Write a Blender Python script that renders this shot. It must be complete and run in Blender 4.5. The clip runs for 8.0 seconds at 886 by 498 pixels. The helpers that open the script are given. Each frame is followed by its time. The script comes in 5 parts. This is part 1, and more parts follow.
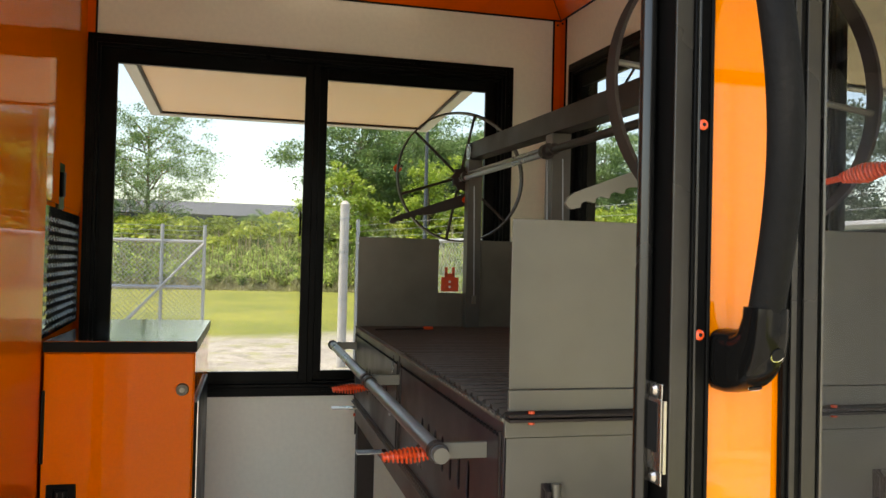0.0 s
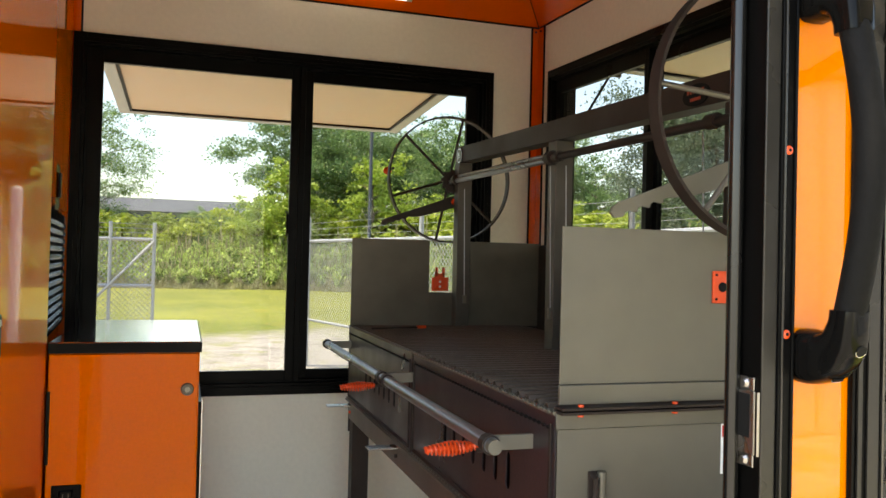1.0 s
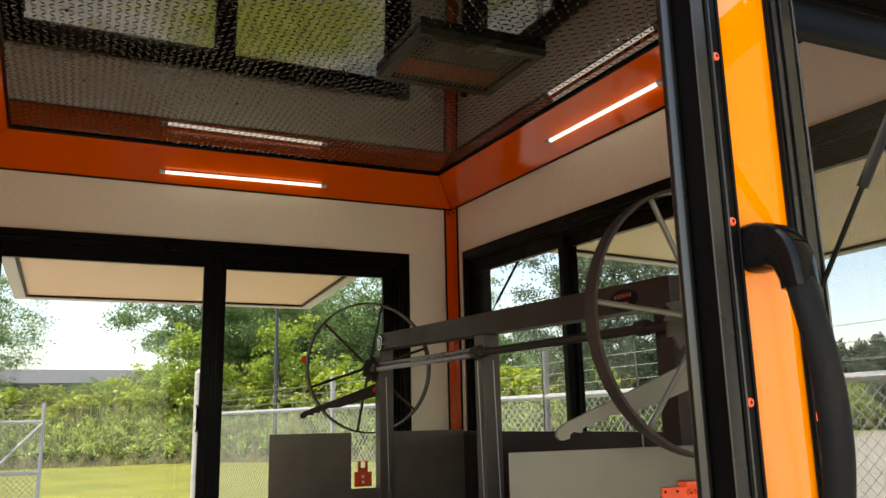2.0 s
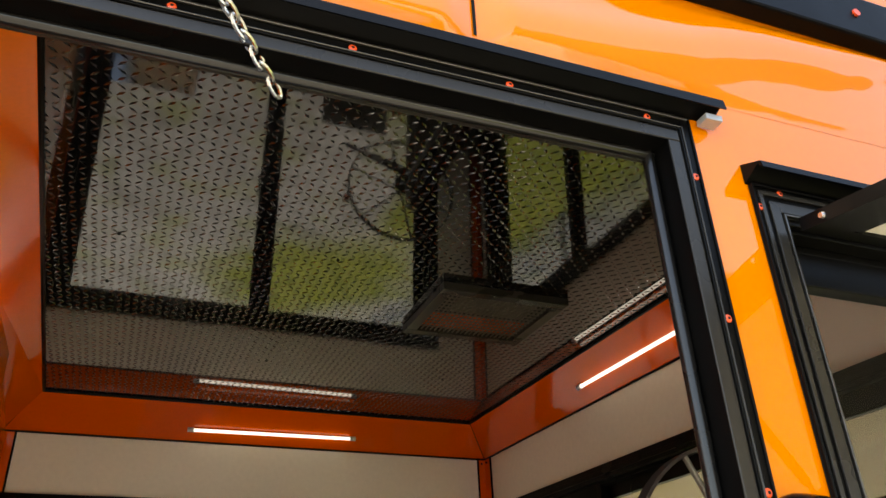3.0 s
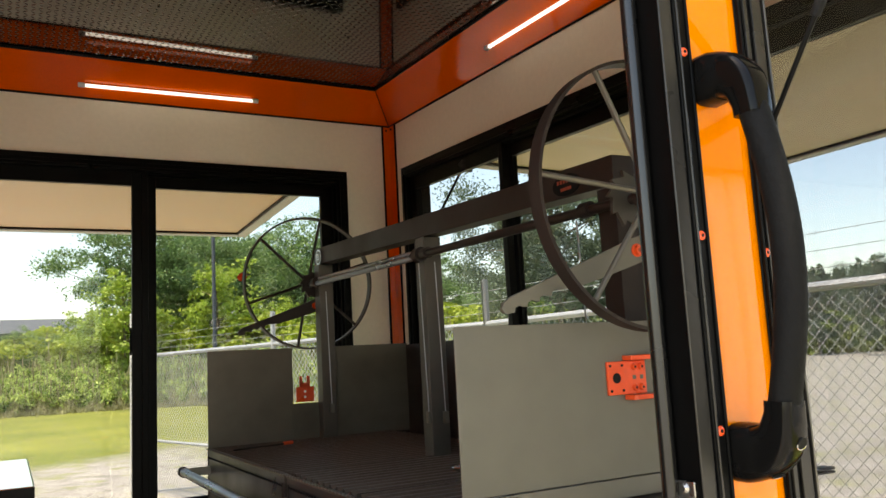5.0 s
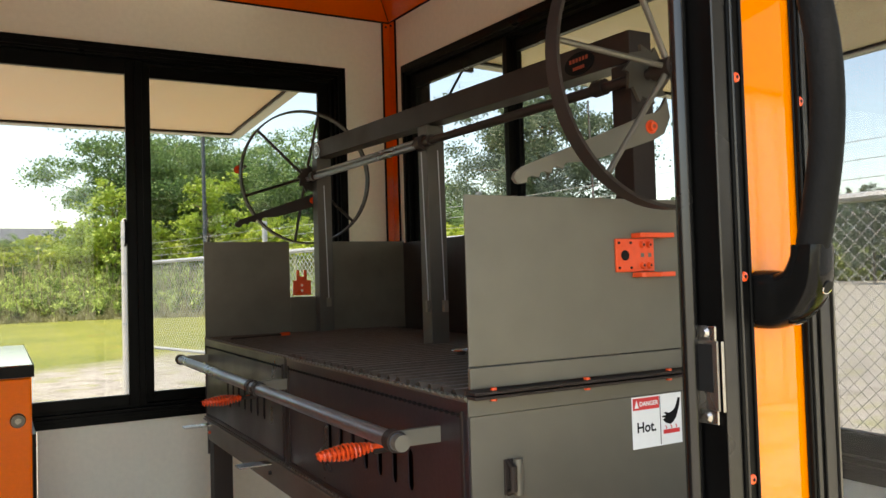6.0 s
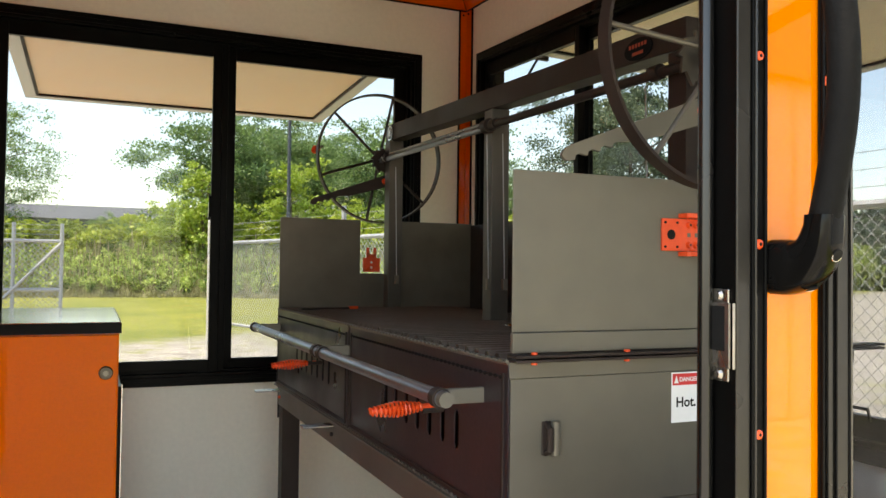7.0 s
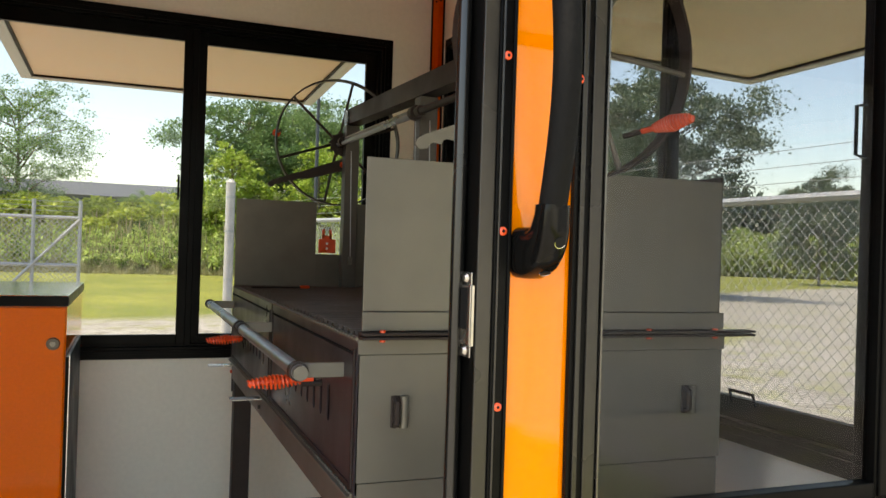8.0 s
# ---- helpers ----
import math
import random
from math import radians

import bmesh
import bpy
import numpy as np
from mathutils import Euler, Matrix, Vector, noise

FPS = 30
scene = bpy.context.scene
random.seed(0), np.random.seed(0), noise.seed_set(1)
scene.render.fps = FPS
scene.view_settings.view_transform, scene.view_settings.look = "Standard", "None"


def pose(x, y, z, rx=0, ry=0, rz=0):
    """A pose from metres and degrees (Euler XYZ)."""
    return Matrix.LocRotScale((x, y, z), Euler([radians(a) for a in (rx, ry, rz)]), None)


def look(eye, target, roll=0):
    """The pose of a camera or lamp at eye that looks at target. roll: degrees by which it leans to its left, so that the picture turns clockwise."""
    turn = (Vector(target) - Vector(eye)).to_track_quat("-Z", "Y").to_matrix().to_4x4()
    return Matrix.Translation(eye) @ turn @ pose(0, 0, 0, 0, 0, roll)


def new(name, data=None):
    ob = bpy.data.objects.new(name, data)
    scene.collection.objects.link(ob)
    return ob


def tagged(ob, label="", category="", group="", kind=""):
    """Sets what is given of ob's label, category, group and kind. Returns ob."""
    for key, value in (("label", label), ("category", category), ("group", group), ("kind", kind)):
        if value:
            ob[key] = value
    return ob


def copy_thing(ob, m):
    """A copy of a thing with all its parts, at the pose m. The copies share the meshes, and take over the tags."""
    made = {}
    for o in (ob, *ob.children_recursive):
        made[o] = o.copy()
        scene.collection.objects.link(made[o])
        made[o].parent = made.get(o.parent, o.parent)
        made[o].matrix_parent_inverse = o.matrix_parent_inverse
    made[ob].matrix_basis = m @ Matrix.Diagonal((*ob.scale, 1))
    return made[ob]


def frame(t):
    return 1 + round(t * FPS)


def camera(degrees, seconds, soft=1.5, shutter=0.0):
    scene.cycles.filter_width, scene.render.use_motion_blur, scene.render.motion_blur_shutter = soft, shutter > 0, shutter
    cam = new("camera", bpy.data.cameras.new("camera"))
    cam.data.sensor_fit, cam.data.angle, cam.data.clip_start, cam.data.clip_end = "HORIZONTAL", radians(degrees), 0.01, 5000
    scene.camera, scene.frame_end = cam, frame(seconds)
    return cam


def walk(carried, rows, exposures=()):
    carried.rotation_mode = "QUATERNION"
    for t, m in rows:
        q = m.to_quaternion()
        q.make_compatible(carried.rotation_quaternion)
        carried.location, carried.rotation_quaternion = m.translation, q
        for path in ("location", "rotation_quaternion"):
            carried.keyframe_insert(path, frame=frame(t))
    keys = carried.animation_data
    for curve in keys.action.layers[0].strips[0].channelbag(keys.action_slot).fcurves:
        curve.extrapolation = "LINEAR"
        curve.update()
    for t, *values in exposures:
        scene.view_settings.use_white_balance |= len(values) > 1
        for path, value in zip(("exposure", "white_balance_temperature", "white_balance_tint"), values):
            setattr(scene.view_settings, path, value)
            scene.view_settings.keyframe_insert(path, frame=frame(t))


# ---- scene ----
cam = camera(57.6, 8.0)

PATH = [
    (0, (-1.16, -2.936, 1.129), (-0.692, -0.992, 1.165), 1.4),
    (0.5, (-1.282, -2.962, 1.122), (-0.852, -1.009, 1.095), 1.1),
    (1, (-1.33, -2.963, 1.135), (-0.722, -1.058, 1.168), 1.4),
    (1.5, (-1.351, -2.942, 1.191), (-0.574, -1.104, 1.328), -0.2),
    (2, (-1.361, -2.921, 1.234), (-0.556, -1.138, 1.651), -1.3),
    (2.2, (-1.347, -2.918, 1.239), (-0.546, -1.181, 1.821), -1.8),
    (3.3, (-1.337, -2.934, 1.27), (-0.696, -1.325, 2.27), -2.4),
    (3.5, (-1.332, -2.925, 1.261), (-0.661, -1.271, 2.163), -2.1),
    (4, (-1.33, -2.919, 1.22), (-0.575, -1.151, 1.769), -1.6),
    (4.5, (-1.33, -2.919, 1.18), (-0.515, -1.117, 1.481), -1.6),
    (5, (-1.341, -2.866, 1.151), (-0.394, -1.125, 1.418), -3.1),
    (5.2, (-1.351, -2.838, 1.139), (-0.361, -1.113, 1.352), -3.4),
    (6.3, (-1.355, -2.828, 1.068), (-0.423, -1.059, 1.121), -0.6),
    (6.5, (-1.358, -2.847, 1.06), (-0.487, -1.047, 1.113), 0.3),
    (7, (-1.348, -2.903, 1.052), (-0.554, -1.068, 1.103), 0.7),
    (7.5, (-1.276, -2.973, 1.043), (-0.462, -1.147, 1.076), 1.3),
    (8, (-1.141, -3.054, 1.056), (-0.416, -1.19, 1.064), 1.8),
]
EXPOSURE = [(0, 2.80), (0.5, 2.97), (1, 2.98), (1.5, 2.90), (2, 2.88), (3.5, 2.66), (4, 2.98), (4.5, 2.96), (5, 2.84), (6.5, 2.93), (7, 2.93), (7.5, 2.90), (8, 2.69)]
walk(cam, [(t, look(eye, target, roll)) for t, eye, target, roll in PATH], EXPOSURE)

# ---- light ----
SUN = Vector((-0.38, 0.05, 0.90)).normalized()          # towards the sun
world = bpy.data.worlds.new("sky")
scene.world = world
world.use_nodes = True
wn = world.node_tree.nodes
sky = wn.new("ShaderNodeTexSky")
sky.sky_type = "NISHITA"
sky.sun_disc = False
sky.sun_elevation = math.asin(SUN.z)
sky.sun_rotation = math.atan2(SUN.x, SUN.y)
sky.dust_density = 1.0
world.node_tree.links.new(sky.outputs[0], wn["Background"].inputs[0])
wn["Background"].inputs[1].default_value = 0.135
sun_data = bpy.data.lights.new("sun", "SUN")
sun_data.energy, sun_data.angle, sun_data.color = 2.9, radians(0.6), (1.0, 0.94, 0.84)
sun_lamp = new("sun", sun_data)
sun_lamp.matrix_world = look(SUN * 30, (0, 0, 0))
scene.view_settings.use_white_balance = True
scene.view_settings.white_balance_temperature, scene.view_settings.white_balance_tint = 8300, 10


# ---- materials ----
def mat(name, color, rough=0.5, metal=0.0, coat=0.0, var=0.12, scale=6.0, fine=120.0, bump=0.0, rough_var=0.1, spec=0.5, bump_scale=None):
    m = bpy.data.materials.new(name)
    m.use_nodes = True
    nt = m.node_tree
    n, ln = nt.nodes, nt.links
    p = n["Principled BSDF"]
    p.inputs["Metallic"].default_value = metal
    p.inputs["Coat Weight"].default_value = coat
    p.inputs["Coat Roughness"].default_value = 0.04
    p.inputs["Specular IOR Level"].default_value = spec
    tc = n.new("ShaderNodeTexCoord")
    big, small = n.new("ShaderNodeTexNoise"), n.new("ShaderNodeTexNoise")
    big.inputs["Scale"].default_value, small.inputs["Scale"].default_value = scale, fine
    big.inputs["Detail"].default_value, small.inputs["Detail"].default_value = 4, 3
    for t in (big, small):
        ln.new(tc.outputs["Object"], t.inputs["Vector"])
    add = n.new("ShaderNodeMath")
    add.operation = "ADD"
    ln.new(big.outputs[0], add.inputs[0])
    ln.new(small.outputs[0], add.inputs[1])
    ramp = n.new("ShaderNodeMapRange")
    ramp.inputs["From Min"].default_value, ramp.inputs["From Max"].default_value = 0.6, 1.4
    ramp.inputs["To Min"].default_value, ramp.inputs["To Max"].default_value = 1 - var, 1 + var
    ln.new(add.outputs[0], ramp.inputs["Value"])
    mul = n.new("ShaderNodeVectorMath")
    mul.operation = "SCALE"
    mul.inputs[0].default_value = color
    ln.new(ramp.outputs[0], mul.inputs["Scale"])
    ln.new(mul.outputs[0], p.inputs["Base Color"])
    rr = n.new("ShaderNodeMapRange")
    rr.inputs["From Min"].default_value, rr.inputs["From Max"].default_value = 0.3, 0.7
    rr.inputs["To Min"].default_value = max(0.02, rough - rough_var)
    rr.inputs["To Max"].default_value = min(1, rough + rough_var)
    ln.new(big.outputs[0], rr.inputs["Value"])
    ln.new(rr.outputs[0], p.inputs["Roughness"])
    if bump:
        b = n.new("ShaderNodeBump")
        b.inputs["Strength"].default_value, b.inputs["Distance"].default_value = bump, 0.01
        src = small
        if bump_scale:
            src = n.new("ShaderNodeTexNoise")
            src.inputs["Scale"].default_value = bump_scale
            ln.new(tc.outputs["Object"], src.inputs["Vector"])
        ln.new(src.outputs[0], b.inputs["Height"])
        ln.new(b.outputs[0], p.inputs["Normal"])
        if coat:
            ln.new(b.outputs[0], p.inputs["Coat Normal"])
    return m


def glass_mat(name, tint=(0.95, 0.97, 0.96), gloss=1.0):
    m = bpy.data.materials.new(name)
    m.use_nodes = True
    n, ln = m.node_tree.nodes, m.node_tree.links
    n.remove(n["Principled BSDF"])
    tr, gl, mx, fr = n.new("ShaderNodeBsdfTransparent"), n.new("ShaderNodeBsdfGlossy"), n.new("ShaderNodeMixShader"), n.new("ShaderNodeLayerWeight")
    tr.inputs[0].default_value = (*tint, 1)
    gl.inputs["Roughness"].default_value = 0.0
    fr.inputs[0].default_value = 0.5
    po, ml = n.new("ShaderNodeMath"), n.new("ShaderNodeMath")
    po.operation, ml.operation = "POWER", "MULTIPLY_ADD"
    po.inputs[1].default_value = 5.0
    ml.inputs[1].default_value, ml.inputs[2].default_value = 0.75 * gloss, 0.035 * gloss
    ln.new(fr.outputs["Facing"], po.inputs[0])
    ln.new(po.outputs[0], ml.inputs[0])
    ln.new(ml.outputs[0], mx.inputs[0])
    ln.new(tr.outputs[0], mx.inputs[1])
    ln.new(gl.outputs[0], mx.inputs[2])
    ln.new(mx.outputs[0], n["Material Output"].inputs[0])
    return m


def leaf_mat(name, color, light, patch=0.9):
    """Leaves of two greens; patch: metres over which the plants change."""
    m = bpy.data.materials.new(name)
    m.use_nodes = True
    n, ln = m.node_tree.nodes, m.node_tree.links
    p = n["Principled BSDF"]
    geo, ramp = n.new("ShaderNodeNewGeometry"), n.new("ShaderNodeMix")
    ramp.data_type = "RGBA"
    ramp.inputs["A"].default_value, ramp.inputs["B"].default_value = (*color, 1), (*light, 1)
    tc, spot, blend = n.new("ShaderNodeTexCoord"), n.new("ShaderNodeTexNoise"), n.new("ShaderNodeMath")
    spot.inputs["Scale"].default_value, spot.inputs["Detail"].default_value = 1 / patch, 2
    ln.new(tc.outputs["Object"], spot.inputs["Vector"])
    wide = n.new("ShaderNodeMapRange")
    wide.inputs["From Min"].default_value, wide.inputs["From Max"].default_value = 0.35, 0.65
    wide.inputs["To Min"].default_value, wide.inputs["To Max"].default_value = -0.35, 0.35
    ln.new(spot.outputs[0], wide.inputs["Value"])
    blend.operation, blend.use_clamp = "ADD", True
    ln.new(geo.outputs["Random Per Island"], blend.inputs[0])
    ln.new(wide.outputs[0], blend.inputs[1])
    ln.new(blend.outputs[0], ramp.inputs["Factor"])
    ln.new(ramp.outputs["Result"], p.inputs["Base Color"])
    p.inputs["Roughness"].default_value = 0.55
    tl, mx = n.new("ShaderNodeBsdfTranslucent"), n.new("ShaderNodeMixShader")
    ln.new(ramp.outputs["Result"], tl.inputs[0])
    mx.inputs[0].default_value = 0.34
    ln.new(p.outputs[0], mx.inputs[1])
    ln.new(tl.outputs[0], mx.inputs[2])
    ln.new(mx.outputs[0], n["Material Output"].inputs[0])
    return m


def emit_mat(name, color, power):
    m = bpy.data.materials.new(name)
    m.use_nodes = True
    p = m.node_tree.nodes["Principled BSDF"]
    p.inputs["Emission Color"].default_value = (*color, 1)
    p.inputs["Emission Strength"].default_value = power
    return m


ORANGE = mat("orange_gloss_paint", (0.88, 0.155, 0.0003), 0.03, coat=0.0, spec=0.10, var=0.05, scale=2.5, bump=0.012, bump_scale=2.2, rough_var=0.02)
DOORPAINT = mat("mirror_gloss_orange_paint", (0.90, 0.145, 0.0003), 0.02, spec=0.40, var=0.05, scale=2.5, bump=0.012, bump_scale=2.2, rough_var=0.01)
CLAD = mat("orange_sheet_cladding", (0.74, 0.178, 0.001), 0.03, coat=0.0, spec=0.6, var=0.04, scale=2.5, bump=0.16, bump_scale=2.6, rough_var=0.015)
CROWN = mat("deep_orange_gloss_trim", (0.80, 0.105, 0.001), 0.08, spec=0.45, var=0.05, scale=2.5, bump=0.012, bump_scale=2.2, rough_var=0.05)
WHITE = mat("off_white_panel", (0.87, 0.825, 0.70), 0.38, var=0.05, scale=3, fine=60, bump=0.02, rough_var=0.08)
BLACK = mat("black_anodised_aluminium", (0.0025, 0.0024, 0.0023), 0.36, var=0.3, spec=0.07)
BRONZE = mat("grey_bronze_aluminium", (0.034, 0.031, 0.027), 0.30, metal=0.5, var=0.08, spec=0.35)
SATIN = mat("dark_bronze_aluminium", (0.105, 0.098, 0.088), 0.33, metal=0.9, var=0.12, spec=0.3)
GASKET = mat("grey_rubber_seal", (0.006, 0.0055, 0.005), 0.24, var=0.15, spec=0.40)
RUBBER = mat("black_foam_rubber", (0.006, 0.0058, 0.0056), 0.7, var=0.25, bump=0.15, spec=0.08)
GLOSSBLACK = mat("glossy_black_plastic", (0.004, 0.0038, 0.0036), 0.17, var=0.1, spec=0.10)
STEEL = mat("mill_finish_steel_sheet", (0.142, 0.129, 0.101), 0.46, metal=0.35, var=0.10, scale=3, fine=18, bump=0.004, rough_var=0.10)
MIDSTEEL = mat("mid_grey_steel", (0.142, 0.127, 0.106), 0.46, metal=0.5, var=0.14, scale=4, fine=14, bump=0.004)
# grill steel darkened for the shade on its posts and far plate
POSTSTEEL = mat("shaded_grey_steel", (0.078, 0.068, 0.055), 0.48, metal=0.4, var=0.20, scale=4, fine=14, bump=0.004)
FARSTEEL = mat("shaded_far_steel", (0.108, 0.092, 0.068), 0.46, metal=0.4, var=0.22, scale=5, fine=14, bump=0.004)
# dark steel; also holds the shade of the grill's inner and far parts
DARKSTEEL = mat("dark_shaded_steel", (0.033, 0.024, 0.0205), 0.52, metal=0.30, spec=0.25, var=0.18, scale=7, fine=30, bump=0.006)
IRON = mat("blackened_grate_iron", (0.104, 0.079, 0.060), 0.5, metal=0.35, var=0.3, scale=12, bump=0.08)
PIPE = mat("grey_steel_pipe", (0.21, 0.22, 0.245), 0.32, metal=0.85, var=0.12)
STAINLESS = mat("brushed_stainless", (0.56, 0.55, 0.53), 0.24, metal=1.0, var=0.06, fine=300)
ZINC = mat("galvanised_wire", (0.40, 0.415, 0.43), 0.5, metal=0.5, var=0.12)
RED = mat("orange_red_enamel", (0.72, 0.070, 0.014), 0.34, coat=0.15, var=0.12, scale=20)
PLATE = mat("black_diamond_plate", (0.004, 0.004, 0.0043), 0.045, metal=0.0, coat=0.35, spec=1.0, rough_var=0.02, var=0.25, bump=0.02, bump_scale=3.0)
AWNING = mat("cream_awning_panel", (0.83, 0.61, 0.43), 0.45, var=0.05, scale=3)
# same paint as AWNING, yellowed for the light on the east hatch
AWNING_EAST = mat("yellow_lit_awning_panel", (0.86, 0.70, 0.50), 0.45, var=0.05, scale=3)
CONCRETE = mat("pale_weathered_steel", (0.46, 0.45, 0.44), 0.6, var=0.2, scale=8, bump=0.05)
# same grill steel, darkened for the shaded front, with its bluish sheen
PANEL = mat("shaded_steel_sheet", (0.046, 0.038, 0.044), 0.36, metal=0.60, var=0.22, scale=6, fine=120, bump=0.01)
TOP = mat("polished_stainless", (0.78, 0.78, 0.79), 0.11, metal=1.0, var=0.04, fine=300, rough_var=0.03)
LIGHTGREY = mat("pale_grey_trim", (0.55, 0.55, 0.53), 0.45, var=0.08)
FLOOR = mat("grey_vinyl_floor", (0.66, 0.64, 0.60), 0.45, var=0.2)
PAPER = mat("white_sticker", (0.80, 0.80, 0.78), 0.4, var=0.03)
SIGNRED = mat("red_sticker_print", (0.62, 0.03, 0.03), 0.4, var=0.03)
EMBER = mat("dull_red_print", (0.26, 0.040, 0.016), 0.5, var=0.1)
INK = mat("black_print", (0.008, 0.008, 0.008), 0.7, var=0.03, spec=0.1)
GLASS = glass_mat("window_glass", (0.565, 0.57, 0.565), 0.42)
SCREEN = glass_mat("tinted_screened_glass", (0.835, 0.84, 0.855), 0.3)
LED = emit_mat("led_tube", (1.0, 0.97, 0.92), 0.26)
BARK = mat("bark", (0.13, 0.10, 0.075), 0.85, var=0.3, bump=0.4)
LEAF = leaf_mat("tree_leaves", (0.078, 0.155, 0.06), (0.24, 0.37, 0.13))
LEAF_PALE = leaf_mat("sapling_leaves", (0.20, 0.31, 0.04), (0.42, 0.54, 0.10))
WEED = leaf_mat("weed_leaves", (0.12, 0.22, 0.04), (0.62, 0.75, 0.24), 0.7)
VINE = leaf_mat("vine_leaves", (0.20, 0.29, 0.03), (0.50, 0.58, 0.09), 0.5)
MEADOW = leaf_mat("meadow_grass", (0.20, 0.27, 0.055), (0.40, 0.48, 0.14), 4.0)
# leaf green darkened for backlit crowns and blued a little for haze
HEDGE = leaf_mat("dimmed_hazy_leaves", (0.065, 0.105, 0.065), (0.14, 0.19, 0.115))
DRYWEED = leaf_mat("dry_weed_stems", (0.22, 0.22, 0.10), (0.50, 0.47, 0.28), 0.6)
ROOFGREY = mat("grey_roofing", (0.060, 0.072, 0.095), 0.7, var=0.1, scale=0.3, fine=2)


def ground_material():
    m = bpy.data.materials.new("lawn_and_gravel")
    m.use_nodes = True
    n, ln = m.node_tree.nodes, m.node_tree.links
    p = n["Principled BSDF"]
    p.inputs["Roughness"].default_value = 0.9
    tc = n.new("ShaderNodeTexCoord")
    sep = n.new("ShaderNodeSeparateXYZ")
    ln.new(tc.outputs["Object"], sep.inputs[0])

    def tex(scale, detail=5):
        t = n.new("ShaderNodeTexNoise")
        t.inputs["Scale"].default_value, t.inputs["Detail"].default_value = scale, detail
        ln.new(tc.outputs["Object"], t.inputs["Vector"])
        return t.outputs[0]

    def mix(a, b, f):
        x = n.new("ShaderNodeMix")
        x.data_type = "RGBA"
        for key, v in (("A", a), ("B", b)):
            if isinstance(v, tuple):
                x.inputs[key].default_value = (*v, 1)
            else:
                ln.new(v, x.inputs[key])
        ln.new(f, x.inputs["Factor"])
        return x.outputs["Result"]

    def rng(v, a, b, lo=0.0, hi=1.0):
        r = n.new("ShaderNodeMapRange")
        for key, x in zip(("From Min", "From Max", "To Min", "To Max"), (a, b, lo, hi)):
            r.inputs[key].default_value = x
        ln.new(v, r.inputs["Value"])
        return r.outputs[0]

    def maths(op, a, b):
        x = n.new("ShaderNodeMath")
        x.operation = op
        for k, v in enumerate((a, b)):
            if isinstance(v, (int, float)):
                x.inputs[k].default_value = v
            else:
                ln.new(v, x.inputs[k])
        return x.outputs[0]

    grass = mix((0.14, 0.175, 0.012), (0.25, 0.265, 0.028), rng(tex(0.35), 0.35, 0.65))
    grass = mix(grass, (0.08, 0.11, 0.012), rng(tex(6.0), 0.5, 0.75))
    grass = mix(grass, (0.24, 0.225, 0.06), maths("MULTIPLY", rng(tex(1.7), 0.55, 0.7), 0.6))
    grass = mix(grass, (0.05, 0.062, 0.012), maths("MULTIPLY", rng(tex(14.0, 4), 0.48, 0.62), 0.75))
    grass = mix(grass, (0.28, 0.27, 0.075), maths("MULTIPLY", rng(tex(9.0, 4), 0.52, 0.66), 0.6))
    gravel = mix((0.31, 0.296, 0.280), (0.43, 0.41, 0.388), rng(tex(0.8), 0.3, 0.7))
    gravel = mix(gravel, (0.13, 0.122, 0.112), maths("MULTIPLY", rng(tex(22.0, 4), 0.47, 0.62), 0.8))
    gravel = mix(gravel, (0.16, 0.15, 0.13), maths("MULTIPLY", rng(tex(3.5, 4), 0.50, 0.66), 0.7))
    gravel = mix(gravel, (0.20, 0.22, 0.05), maths("MULTIPLY", rng(tex(2.6), 0.52, 0.66), 0.55))
    # the drive is a gravel band round the trailer; the lawn starts past it
    edge = maths("ADD", maths("ADD", sep.outputs[1], maths("MULTIPLY", sep.outputs[0], -0.52)), maths("ADD", maths("MULTIPLY", tex(0.25), 2.4), maths("ADD", maths("MULTIPLY", tex(1.3), 1.6), maths("MULTIPLY", tex(7.0), 1.2))))
    far = rng(edge, 16.2, 18.0)
    gap = n.new("ShaderNodeVectorMath")
    gap.operation = "DISTANCE"
    gap.inputs[1].default_value = (7.2, 13.5, 0)
    ln.new(tc.outputs["Object"], gap.inputs[0])
    verge = rng(maths("ADD", gap.outputs["Value"], maths("MULTIPLY", tex(0.5), 4.0)), 7.6, 6.0)
    far = maths("MAXIMUM", far, verge)
    for centre, size in (((1.6, 0.8, 0), 2.0), ((0.3, 5.0, 0), 1.3)):
        gap = n.new("ShaderNodeVectorMath")
        gap.operation = "DISTANCE"
        gap.inputs[1].default_value = centre
        ln.new(tc.outputs["Object"], gap.inputs[0])
        far = maths("MAXIMUM", far, rng(maths("ADD", gap.outputs["Value"], maths("ADD", maths("MULTIPLY", tex(0.9), 1.2), maths("MULTIPLY", tex(4.0), 0.8))), size + 1.2, size + 0.5))
    strip = maths("MULTIPLY", rng(maths("ADD", sep.outputs[0], maths("MULTIPLY", tex(2.0), 0.5)), 0.75, 0.95), rng(maths("ADD", sep.outputs[0], maths("MULTIPLY", tex(2.0), 0.8)), 2.7, 2.4))
    strip = maths("MULTIPLY", strip, rng(sep.outputs[1], 4.5, 3.5))
    far = maths("MAXIMUM", far, strip)
    tuft = maths("MULTIPLY", rng(tex(0.55), 0.60, 0.72), 0.4)
    ln.new(mix(gravel, grass, maths("MAXIMUM", far, tuft)), p.inputs["Base Color"])
    bump = n.new("ShaderNodeBump")
    bump.inputs["Strength"].default_value, bump.inputs["Distance"].default_value = 0.6, 0.03
    ln.new(tex(30.0, 3), bump.inputs["Height"])
    ln.new(bump.outputs[0], p.inputs["Normal"])
    return m


# ---- building helpers ----
ORIGIN = {}


